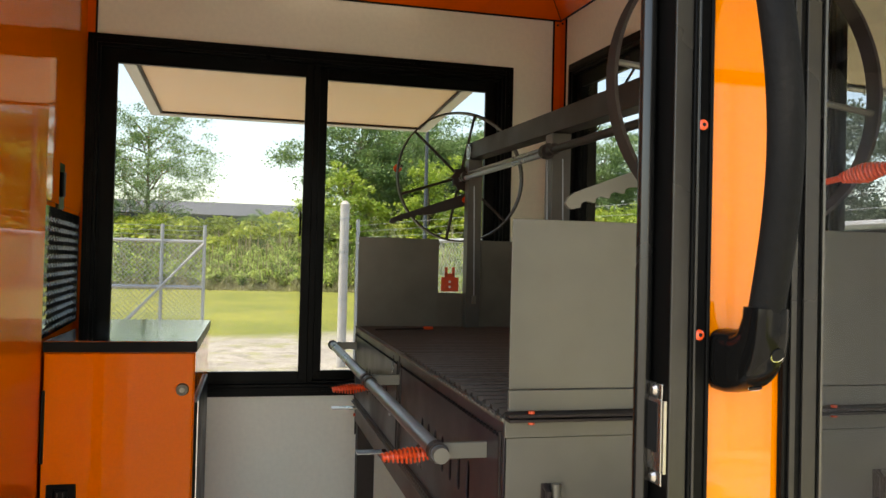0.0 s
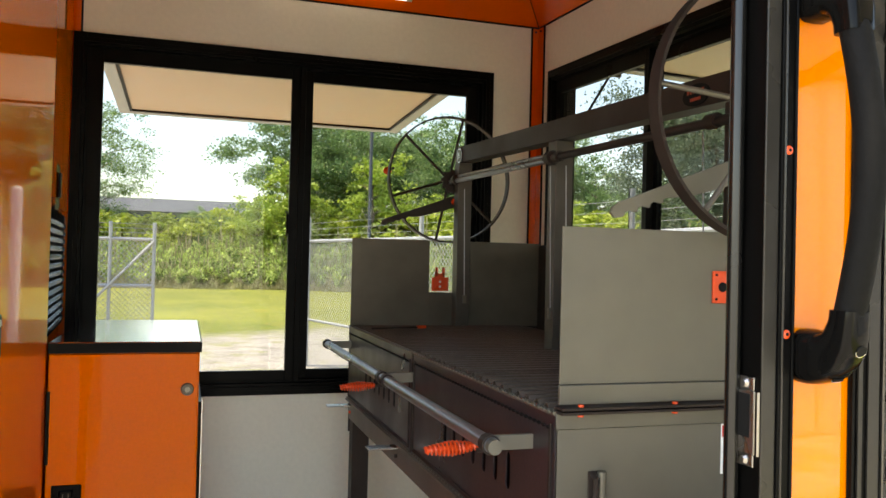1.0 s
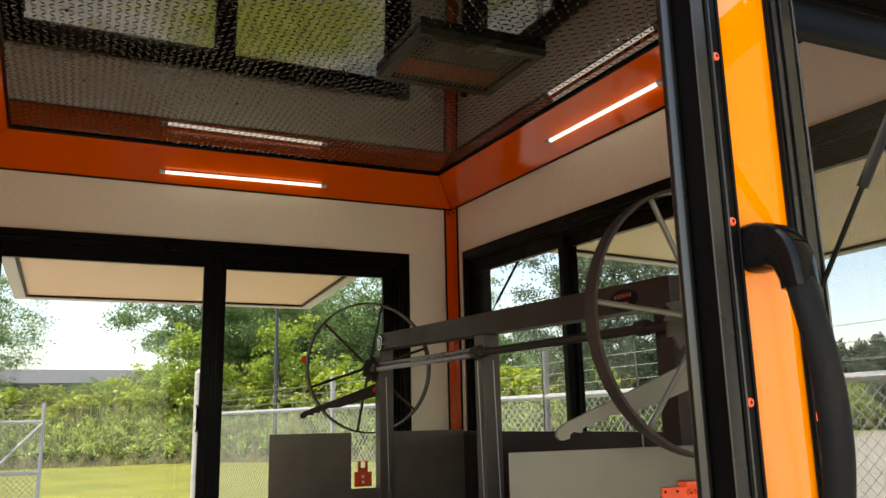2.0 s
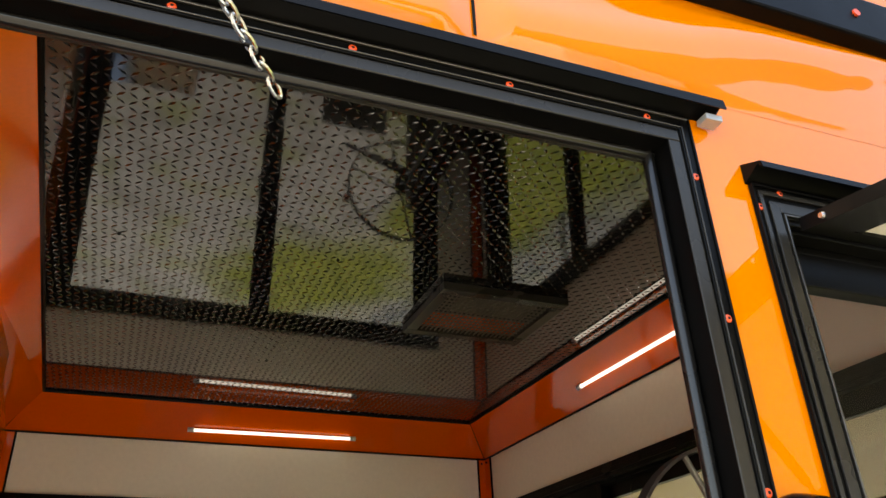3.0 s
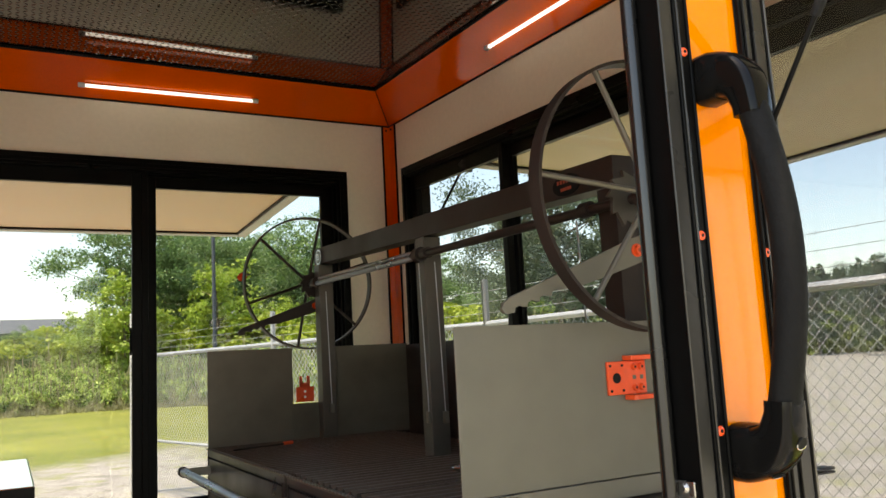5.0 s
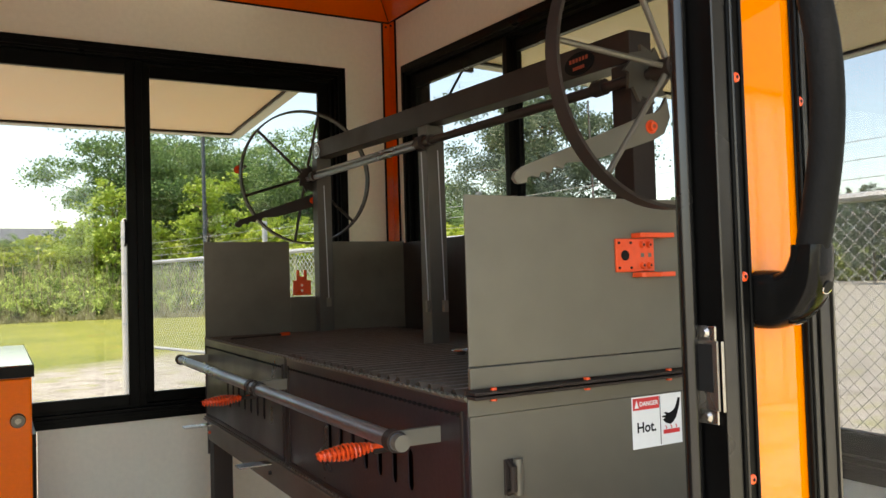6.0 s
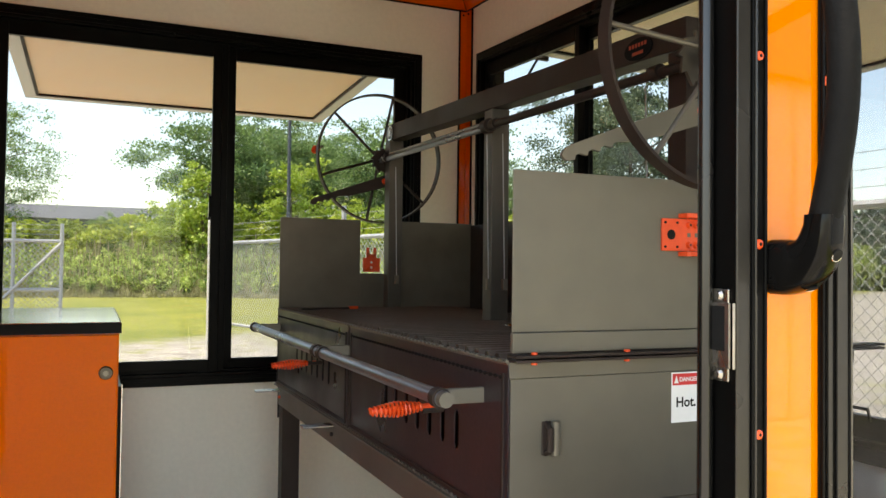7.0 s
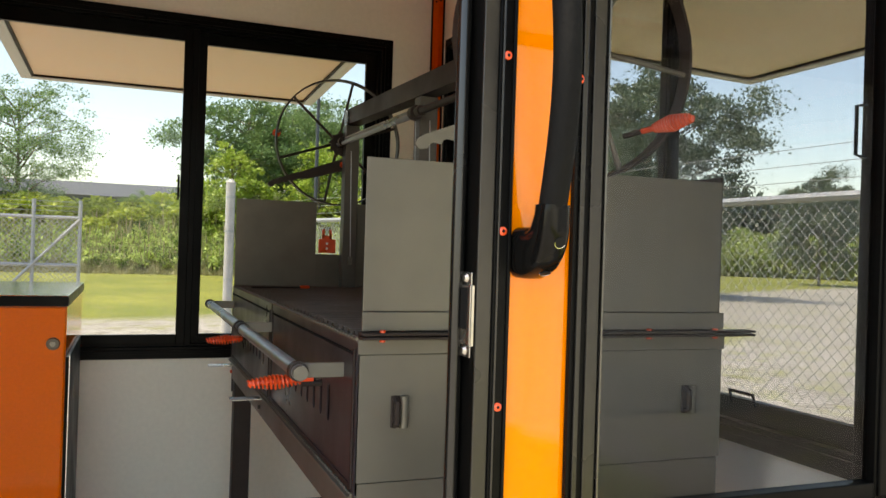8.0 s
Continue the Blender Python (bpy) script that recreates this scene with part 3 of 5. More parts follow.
part("head_rib", box((-1.70, YO - 0.0066, 1.8185), (-0.8078, YO - 0.0036, 1.8215), 0.0008), SATIN, door)
part("head_liner", box((-1.66, YO - 0.003, 1.7878), (-0.8382, YO + 0.036, 1.7884)), BLACK, door)
part("head_return", box((-1.66, YO + 0.032, 1.7998), (-0.8095, YO + 0.036, 1.8200)), BLACK, door)
part("head_back", box((-1.66, YO + 0.0365, 1.8165), (-0.8097, YC + 0.002, 1.8195)), BLACK, door)
part("head_stop", box((-1.66, YO + 0.030, 1.780), (-0.8390, YO + 0.036, 1.7875), 0.001), BRONZE, door)
part("bulb_seal", sweep([(-1.66, YO + 0.026, 1.784), (-0.840, YO + 0.026, 1.784)], 0.0066, 12), GASKET, door, "grey bulb seal", True)
part("jamb_flange", box((-1.70, YO - 0.004, -0.02), (-1.662, YO - 0.0005, 1.788), 0.001), BRONZE, door)


def screw(p, out, r=0.0043, parent=None, m=None, name="screw"):
    p, out = Vector(p), Vector(out)
    bm = cyl(p, p + out * 0.0010, r, 14, r * 0.95)
    cyl(p + out * 0.0010, p + out * 0.0020, r * 0.95, 14, r * 0.55, bm)
    s = part(name, bm, m or RED, parent, "orange screw head" if m is None else "", True)
    part("socket", cyl(p + out * 0.0019, p + out * 0.0022, r * 0.4, 6), INK, s)
    return s


for k in range(11):
    screw((-0.8130, YO - 0.0046, 1.7425 - 0.1662 * k), (0, -1, 0), parent=door)
for k in range(5):
    screw((-0.861 - 0.1662 * k, YO - 0.004, 1.812), (0, -1, 0), parent=door)
STRIKE = mat("worn_strike_steel", (0.34, 0.32, 0.29), 0.30, metal=0.95, var=0.12)
strike = part("strike_plate", box((-0.8405, YO + 0.003, 0.957), (-0.8381, YO + 0.024, 1.038), 0.001), STRIKE, door, "worn steel strike plate")
part("strike_body", box((-0.8427, YO - 0.0005, 0.969), (-0.8407, YO + 0.0255, 1.026), 0.0008), STRIKE, strike)
part("strike_slot", box((-0.8435, YO + 0.0050, 0.984), (-0.8429, YO + 0.0215, 1.023)), INK, strike)
part("strike_lip", box((-0.8428, YO - 0.0052, 0.969), (-0.8400, YO - 0.0042, 1.026), 0.0004), STRIKE, strike)
for z in (0.963, 1.032):
    part("strike_screw", cyl((-0.8405, YO + 0.014, z), (-0.8433, YO + 0.014, z), 0.005, 10, 0.003), STRIKE, strike)


def sheet(name, x0, x1, z0, z1, label):
    """A strip of thin cladding with the dents and the roll that its fixings give it."""
    nx, nz = int((x1 - x0) / 0.012), 36
    verts, faces = [], []
    for i in range(nx + 1):
        for j in range(nz + 1):
            x, z = x0 + (x1 - x0) * i / nx, z0 + (z1 - z0) * j / nz
            roll = z - (1.958 + 0.18 * (x + 0.70) + 0.026 * noise.noise((x * 5.0, 0.3, 0)))
            out = 0.0130 * math.exp(-(roll / 0.050) ** 2) + 0.0014 * noise.noise((x * 3.1, z * 5.0, 2.0)) + 0.0004 * noise.noise((x * 22.0, z * 2.0, 5.0))
            hold = min(1.0, (z - z0) / 0.02, (z1 - z) / 0.02, i / 3, (nx - i) / 3)
            verts.append((x, YO - 0.0004 - (0.0018 + max(-0.0014, out)) * hold, z))
    for i in range(nx):
        for j in range(nz):
            k = i * (nz + 1) + j
            faces.append((k, k + nz + 1, k + nz + 2, k + 1))
    me = bpy.data.meshes.new(name)
    me.from_pydata(verts, [], faces)
    me.materials.append(CLAD)
    for poly in me.polygons:
        poly.use_smooth = True
    return tagged(new(name, me), label, "cladding", "", "structure")


sheet("trim_sheet_east", -1.058, XR + T + 0.01, 1.8575, 2.0235, "wavy glossy orange cladding sheet under the roof edge")
sheet("trim_sheet_west", XL - T, -1.063, 1.8575, 2.0235, "wavy glossy orange cladding sheet under the roof edge")
cap = prism([(YO - 0.0005, 1.8265), (YO - 0.0005, 1.856), (YO - 0.028, 1.840), (YO - 0.030, 1.826), (YO - 0.0275, 1.827), (YO - 0.024, 1.836)], "x", -1.74, -0.770)
solid("trim_drip_cap", cap, BLACK, "black drip cap over the door", "trim")
solid("trim_drip_end", box((-0.794, YO - 0.022, 1.814), (-0.772, YO - 0.0045, 1.822), 0.0008), ZINC, "bright folded end of the drip cap", "trim")
cap = prism([(YO - 0.0005, 1.7505), (YO - 0.0005, 1.776), (YO - 0.030, 1.763), (YO - 0.032, 1.754), (YO - 0.028, 1.756), (YO - 0.026, 1.762)], "x", -0.742, 0.03)
solid("trim_drip_cap_window", cap, BLACK, "black drip cap over the serving window", "trim")
fr = thing("window_surround", "black flanged outer frame of the serving window", "window frame", (0, 0, 0), "", "structure")
part("flange", ring_frame("y", (-0.739, 0.722), (-0.020, 1.750), YO - 0.0035, YO - 0.0005, 0.0385), BLACK, fr)
for e, w, d, m in ((0.0005, 0.0025, 0.007, BLACK), (0.008, 0.005, 0.0065, BRONZE), (0.020, 0.013, 0.006, BRONZE), (0.0352, 0.0022, 0.008, SATIN)):
    part("flange_rib", ring_frame("y", (-0.739 + e, 0.722 + e), (-0.020 - e, 1.750 - e), YO - d, YO - 0.0036, w, 0.0005), m, fr)
for z in (1.720, 1.230, 0.755):
    screw((-0.7330, YO - 0.0045, z), (0, -1, 0), parent=fr)
for x in (-0.70, -0.53, -0.36, -0.19):
    screw((x, YO - 0.005, 1.742), (0, -1, 0), parent=fr)
solid("trim_roof_edge", box((XL - T - 0.03, YO - 0.028, 2.024), (XR + T + 0.03, YO - 0.0005, 2.104), 0.004), BLACK, "black roof edge channel", "trim")
for k in range(11):
    x = 0.05 - 0.18 * k
    solid("trim_roof_screw", cyl((x, YO - 0.028, 2.066), (x, YO - 0.031, 2.066), 0.006, 10), RED, "orange screw in the roof edge", "screw", group="roof edge screws")
solid("trim_panel_seam", box((-1.062, YO - 0.002, 1.874), (-1.059, YO - 0.0003, 2.023)), INK, "thin dark sheet joint", "trim")

# grab handle on the post
grab = thing("grab_handle", "black grab handle with a foam grip on the orange post", "handle", (-0.785, YO, 1.23))
hx = -0.785


def smooth_line(pts, steps=5):
    """More points along a line, rounded off."""
    pts = [Vector(p) for p in pts]
    out = [pts[0]]
    for i in range(len(pts) - 1):
        p0, p1, p2, p3 = pts[max(i - 1, 0)], pts[i], pts[i + 1], pts[min(i + 2, len(pts) - 1)]
        for j in range(1, steps + 1):
            t = j / steps
            out.append(0.5 * ((2 * p1) + (p2 - p0) * t + (2 * p0 - 5 * p1 + 4 * p2 - p3) * t * t + (3 * p1 - p0 - 3 * p2 + p3) * t ** 3))
    return out


def oval_bar(line, tall, wide, n=20, bm=None):
    """A bar along a line in the plane x = hx, with an oval section that changes along it."""
    bm = bm or bmesh.new()
    rings = []
    for i, p in enumerate(line):
        d = (line[min(i + 1, len(line) - 1)] - line[max(i - 1, 0)]).normalized()
        nrm = Vector((0, -d.z, d.y))
        rings.append([bm.verts.new(p + Vector((1, 0, 0)) * wide[i] * math.copysign(abs(math.cos(2 * math.pi * k / n)) ** 0.5, math.cos(2 * math.pi * k / n)) + nrm * tall[i] * math.copysign(abs(math.sin(2 * math.pi * k / n)) ** 0.5, math.sin(2 * math.pi * k / n))) for k in range(n)])
    for a, b in zip(rings, rings[1:]):
        for k in range(n):
            bm.faces.new((a[k], a[(k + 1) % n], b[(k + 1) % n], b[k]))
    bm.faces.new(rings[0][::-1])
    bm.faces.new(rings[-1])
    return bm


arc = [(hx, YO - 0.0485 - 0.020 * math.sin(math.pi * i / 24), 1.096 + 0.256 * i / 24) for i in range(25)]
part("grip", sweep(arc, 0.0130, 20), RUBBER, grab, "black foam grip", True)
for s, z, deep in ((1, 1.386, 0.0232), (-1, 1.0580, 0.0246)):
    line = smooth_line([(hx, YO - 0.0006, z), (hx, YO - 0.014, z), (hx, YO - 0.029, z - s * 0.003), (hx, YO - 0.042, z - s * 0.014), (hx, YO - 0.0480, z - s * 0.031), (hx, YO - 0.0490, z - s * 0.044)])
    n = len(line)
    tall = [deep - (deep - 0.0134) * max(0, min(1, (i / n - 0.18) / 0.62)) for i in range(n)]
    wide = [0.0180 - 0.0048 * min(1, i / n) for i in range(n)]
    elbow = part("elbow", oval_bar(line, tall, wide), GLOSSBLACK, grab, "glossy black end bracket", True)
    # screw recesses under the lower bracket
    for f in (0.36, 0.62) if s < 0 else ():
        i = int(f * n)
        d = (line[i + 1] - line[i - 1]).normalized()
        out = Vector((0, -d.z, d.y))
        c = line[i] + out * (tall[i] - 0.0006) + Vector((0.0035, 0, 0))
        part("screw_recess", cyl(c, c + out * 0.0012, 0.0052, 16), INK, elbow, "dark screw recess")
        # steel half rim stands for the glint on the recess's lower edge
        u = d * 0.0056
        v = Vector((0.0056, 0, 0))
        part("recess_rim", sweep([c + out * 0.001 + u * math.cos(math.pi * k / 8) + v * math.sin(math.pi * k / 8) for k in range(5, 13)], 0.0005, 5), STAINLESS, elbow, "bright half rim for the glint on the recess edge", True)

# chain hanging at the door head
chain = thing("chain", "short zinc-plated chain hanging at the door head", "chain", (-1.30, YO - 0.05, 1.85))
e0, e1 = Vector((-1.259, YO + 0.033, 1.776)), Vector((-1.318, YO - 0.040, 1.800))
for i in range(14):
    c = e0.lerp(e1, i / 5.6)
    d = (e1 - e0).normalized()
    s = d.orthogonal().normalized()
    s = (Matrix.Rotation(radians(90 * (i % 2) + 30), 3, d) @ s)
    loop = [c + d * math.cos(2 * math.pi * k / 12) * 0.0125 + s * math.sin(2 * math.pi * k / 12) * 0.0056 for k in range(12)]
    part("link", sweep(loop, 0.0019, 6, closed=True), STAINLESS, chain)

for sx, x, inx in (("west", XL, 1), ("east", XR, -1)):
    line = [(x + inx * 0.003, YA - 0.003, CZ), (x + inx * (CR + 0.001), YA - CR - 0.001, CEIL - 0.002)]
    solid("trim_mitre_" + sx, sweep(line, 0.0016, 5), BLACK, "thin dark mitre joint of the crown panels", "trim")

# ---- ceiling lamps ----
def lamp(label, a, b, normal):
    a, b, nrm = Vector(a), Vector(b), Vector(normal).normalized()
    root = thing("tube_lamp", label, "lamp", (a + b) / 2, "ceiling edge lamps")
    d = (b - a).normalized()
    part("diffuser", sweep([a + nrm * 0.013, b + nrm * 0.013], 0.0058, 10), LED, root, "lit white tube", True)
    part("housing", sweep([a - d * 0.02 + nrm * 0.005, b + d * 0.02 + nrm * 0.005], 0.0045, 6), STAINLESS, root)
    for e, s in ((a, -1), (b, 1)):
        part("end_cap", sweep([e + d * s * 0.001 + nrm * 0.011, e + d * s * 0.022 + nrm * 0.011], 0.0085, 10), LIGHTGREY, root)


CM = (CZ + CEIL) / 2
lamp("lit slim tube lamp on the sloped crown", (-1.128, YA - CR * 0.36, CZ + 0.038), (-0.568, YA - CR * 0.36, CZ + 0.044), (0, -1, -0.85))
lamp("lit slim tube lamp on the sloped crown", (XR - CR * 0.42, -0.865, CZ + 0.05), (XR - CR * 0.42, -1.385, CZ + 0.05), (-1, 0, -0.85))
lamp("lit slim tube lamp on the sloped crown", (XL + CR * 0.42, -0.85, CZ + 0.05), (XL + CR * 0.42, -1.40, CZ + 0.05), (1, 0, -0.85))

# ---- ceiling vent ----
vent = thing("ceiling_vent", "dark square ceiling vent with a wire guard", "vent", (-0.52, -1.15, CEIL))
vx0, vx1, vy0, vy1 = -0.680, -0.336, -1.312, -1.000
bm = bmesh.new()
for lo, hi in (((vx0, vy0), (vx1, vy0 + 0.03)), ((vx0, vy1 - 0.03), (vx1, vy1)), ((vx0, vy0 + 0.03), (vx0 + 0.03, vy1 - 0.03)), ((vx1 - 0.03, vy0 + 0.03), (vx1, vy1 - 0.03))):
    box((*lo, CEIL - 0.022), (*hi, CEIL - 0.001), 0.002, bm)
part("frame", bm, BRONZE, vent)
# black sheet stands for the shade in the throat
part("backing", box((vx0 + 0.03, vy0 + 0.03, CEIL - 0.006), (vx1 - 0.03, vy1 - 0.03, CEIL - 0.003)), BLACK, vent, "black sheet for the shaded throat behind the guard")
part("shroud", box((vx0 + 0.036, vy1 - 0.135, CEIL - 0.009), (vx1 - 0.036, vy1 - 0.036, CEIL - 0.0065)), CROWN, vent, "orange panel behind the guard")
part("fan_plate", box((vx0 + 0.07, vy0 + 0.05, CEIL - 0.009), (vx1 - 0.06, vy0 + 0.15, CEIL - 0.0065), 0.001), STEEL, vent, "grey fan plate behind the guard")
for k in range(1, 22):
    x = vx0 + 0.03 + (vx1 - vx0 - 0.06) * k / 22
    part("guard_bar", box((x - 0.0011, vy0 + 0.03, CEIL - 0.018), (x + 0.0011, vy1 - 0.03, CEIL - 0.014)), MIDSTEEL, vent)
for k in range(1, 13):
    y = vy0 + 0.03 + (vy1 - vy0 - 0.06) * k / 13
    part("guard_bar", box((vx0 + 0.03, y - 0.0011, CEIL - 0.0138), (vx1 - 0.03, y + 0.0011, CEIL - 0.010)), MIDSTEEL, vent)

# the roof and the upper part of the end wall fall slightly towards the door
FALL = 0.042
for ob in list(scene.objects):
    top = ob
    while top.parent:
        top = top.parent
    n = top.name.split(".")[0]
    if ob.type == "MESH" and (n in ("ceiling", "ceiling_backing", "ceiling_rivet", "wall_east", "window_2", "tube_lamp", "ceiling_vent") or n.startswith(("trim_crown", "trim_joint", "trim_edge", "trim_mitre"))):
        at = ORIGIN[top.name] if top.name in ORIGIN else Vector((0, 0, 0))
        for v in ob.data.vertices:
            v.co.z += FALL * (v.co.y + at.y) * max(0.0, min(1.0, v.co.z + at.z - 0.85))

# ---- counter side ----
PX = -1.648
cab = thing("base_cabinet", "glossy orange base cabinet with a black-edged steel top", "cabinet", (-1.47, -0.40, 0))
part("carcass", box((PX, -0.748, 0.0), (-1.287, -0.03, 0.884)), ORANGE, cab)
cd = part("door", box((PX + 0.004, -0.768, 0.06), (-1.289, -0.749, 0.882), 0.002), ORANGE, cab, "glossy orange door")
part("lock", cyl((-1.316, -0.768, 0.790), (-1.316, -0.776, 0.790), 0.0165, 24, 0.014), mat("worn_brassy_steel", (0.06, 0.054, 0.042), 0.4, metal=0.5, var=0.2), cd, "round brassy lock", True)
part("lock_core", cyl((-1.316, -0.776, 0.790), (-1.316, -0.779, 0.790), 0.007, 16), SATIN, cd)
part("hinge", box((PX + 0.001, -0.775, 0.612), (PX + 0.009, -0.7685, 0.792), 0.001), BLACK, cd, "black hinge strip")
top = solid("worktop", box((PX + 0.002, -0.775, 0.8855), (-1.284, -0.03, 0.914), 0.002), TOP, "brushed stainless worktop with a black front edge", "worktop", "")
edge = part("edge_band", box((PX + 0.002, -0.7775, 0.8865), (-1.2835, -0.7755, 0.912)), BLACK, top, "black edge strip")
part("edge_band", box((-1.2837, -0.775, 0.8865), (-1.2822, -0.03, 0.912)), BLACK, top, "black edge strip")
out = thing("power_outlet", "black double power outlet on the cabinet front", "outlet", (-1.596, -0.77, 0.507))
part("cover", box((-1.630, -0.775, 0.453), (-1.561, -0.7685, 0.560), 0.003), BLACK, out)
for z in (0.532, 0.481):
    f = part("socket", box((-1.612, -0.7775, z - 0.016), (-1.579, -0.7755, z + 0.016), 0.004), BLACK, out)
    for dx in (-0.007, 0.006):
        part("slot", box((-1.5955 + dx - 0.001, -0.7785, z - 0.002), (-1.5955 + dx + 0.001, -0.7777, z + 0.008)), SATIN, f)
leaf = thing("folded_shelf", "black flap shelf folded down beside the cabinet", "shelf", (-1.275, -0.4, 0.4))
part("board", box((-1.2865, -0.742, 0.12), (-1.2790, -0.20, 0.752), 0.001), BLACK, leaf)
part("edge_strip", box((-1.2788, -0.745, 0.12), (-1.2762, -0.735, 0.757), 0.0006), STAINLESS, leaf, "bright metal edge")


def slanted(x0, x1, y0, y1, z0, z1, t, bm=None):
    """An upright board whose room face runs from (x0, y0) to (x1, y1)."""
    return prism([(x0, y0), (x1, y1), (x1 - t, y1), (x0 - t, y0)], "z", z0, z1, bm)


sp = thing("backsplash", "black diamond-plate backsplash above the worktop", "backsplash", (-1.69, -0.4, 1.08), "", "structure")
part("sheet", slanted(-1.662, -1.712, -0.765, -0.03, 0.911, 1.255, 0.01), PLATE, sp)


def splash_place(u, v, w):
    f = (u + 0.765) / 0.735
    return (-1.662 - 0.050 * f + w, u, v)


lg = diamond_sheet(-0.76, -0.03, 0.915, 1.25, 0.0245, splash_place)
me = bpy.data.meshes.new("lug")
me.from_pydata([tuple(Vector(v) - Vector((-1.69, -0.4, 1.08))) for v in lg[0]], [], lg[1])
me.materials.append(PLATE)
ob = new("lugs", me)
ob.parent = sp
tagged(ob, kind="stuff")
uc = thing("upper_cabinet", "glossy orange wall cabinet with a black latch", "cabinet", (-1.69, -0.4, 1.6))
part("carcass", slanted(-1.668, -1.716, -0.765, -0.03, 1.258, 2.06, 0.012), ORANGE, uc)
ud = part("door", slanted(-1.660, -1.7075, -0.757, -0.04, 1.268, 2.05, 0.007), ORANGE, uc, "glossy orange door")
part("latch_base", box((-1.690, -0.52, 1.255), (-1.676, -0.45, 1.385), 0.002), GLOSSBLACK, ud, "black paddle latch")
part("latch_lever", box((-1.676, -0.50, 1.29), (-1.668, -0.47, 1.36), 0.003), BLACK, ud)
part("hinge", box((-1.675, -0.72, 1.82), (-1.662, -0.66, 1.98), 0.002), BLACK, ud, "black hinge")

pd = thing("side_door", "mirror-glossy orange compartment door with a black latch", "door", (PX, -1.13, 1.0))
part("leaf", box((PX - 0.04, -1.495, 0.02), (PX, -0.782, 2.06), 0.002), DOORPAINT, pd)
hb = part("latch_base", box((PX, -1.462, 0.935), (PX + 0.007, -1.392, 1.045), 0.004), GLOSSBLACK, pd, "black paddle latch")
part("latch_paddle", box((PX + 0.0075, -1.452, 0.950), (PX + 0.020, -1.405, 1.028), 0.005), BLACK, hb)
part("latch_key", cyl((PX + 0.020, -1.428, 1.012), (PX + 0.0225, -1.428, 1.012), 0.007, 14), STAINLESS, hb)
part("hinge_edge", box((PX - 0.03, -0.7815, 0.02), (PX - 0.002, -0.7765, 2.06)), BLACK, pd)
solid("trim_side_jamb", box((PX - 0.04, -1.600, 0.0), (PX + 0.006, -1.4965, 2.06), 0.004), BLACK, "black upright beside the compartment door", "trim")
solid("trim_side_bead", sweep([(PX + 0.008, -1.575, 0.0), (PX + 0.008, -1.575, 2.06)], 0.004, 8), SATIN, "thin metal bead on the black upright", "trim")
solid("wall_west_panel", box((PX - 0.04, YC + 0.002, 1.225), (PX - 0.006, -1.601, 2.06)), ORANGE, "glossy orange upper wall panel", "wall")
solid("trim_side_ledge", box((PX - 0.02, YC + 0.002, 1.214), (PX + 0.004, -1.601, 1.224), 0.002), BLACK, "thin black ledge strip", "trim")
wp = thing("wainscot", "black diamond-plate lower wall", "wall panel", (PX, -1.9, 0.6), "", "structure")
part("sheet", box((PX - 0.02, YC + 0.002, 0.0), (PX - 0.006, -1.601, 1.213)), PLATE, wp)
lg = diamond_sheet(YC + 0.01, -1.605, 0.3, 1.21, 0.0245, lambda u, v, w: (PX - 0.006 + w, u, v))
me = bpy.data.meshes.new("lug")
me.from_pydata([tuple(Vector(v) - Vector((PX, -1.9, 0.6))) for v in lg[0]], [], lg[1])
me.materials.append(PLATE)
ob = new("lugs", me)
ob.parent = wp
tagged(ob, kind="stuff")

# ---- the grill ----
GX0, GX1, GY0, GY1, GT = -0.832, -0.19, -1.941, -0.463, 0.928
grill = thing("grill", "large dark steel wood-fired grill with raising wheels", "grill", (-0.51, -1.2, 0))
GB = 0.60
near_side = part("side_panel", box((GX0 + 0.002, GY0, 0.722), (GX1, GY0 + 0.004, 0.905)), STEEL, grill, "plain steel end panel")
part("side_panel_lower", box((GX0 + 0.004, GY0 + 0.002, GB), (GX1 - 0.003, GY0 + 0.006, 0.720)), STEEL, grill)
near_plate = part("end_plate", box((GX0 + 0.005, GY0 + 0.003, 0.968), (GX1 - 0.006, GY0 + 0.006, 1.190), 0.0008), STEEL, grill, "tall grey steel end plate")
part("plate_foot", box((GX0 + 0.004, GY0 - 0.001, 0.940), (GX1 + 0.002, GY0 + 0.006, 0.967), 0.0008), STEEL, grill)
part("plate_flange", box((GX0 - 0.001, GY0 - 0.020, 0.9345), (GX1 + 0.055, GY0 + 0.004, 0.9385), 0.0008), DARKSTEEL, grill)
part("body_flange", box((GX0 - 0.001, GY0 - 0.020, 0.9285), (GX1 + 0.055, GY0 + 0.004, 0.9325), 0.0008), DARKSTEEL, grill)
part("flange_apron", box((GX0 - 0.001, GY0 - 0.002, 0.906), (GX1 + 0.004, GY0 + 0.003, 0.928), 0.0008), STEEL, grill)
for x in (-0.801, -0.650, -0.499, -0.348, -0.215):
    for s, z in ((1, 0.9387), (-1, 0.9283)):
        part("flange_bolt", cyl((x, GY0 - 0.012, z), (x, GY0 - 0.012, z + s * 0.0032), 0.0045, 8), RED, grill, "orange bolt")
# far plate with its cut-out
bm = box((GX0, GY1 - 0.003, 0.90), (-0.578, GY1, 1.205), 0.0008)
box((-0.578, GY1 - 0.003, 0.90), (-0.485, GY1, 1.037), 0.0008, bm)
box((-0.455, GY1 - 0.003, 0.90), (GX1, GY1, 1.205), 0.0008, bm)
# this side faces away from the light: its shade is in the colour
part("far_plate", bm, FARSTEEL, grill, "steel far plate with a square cut-out, darkened for shade")
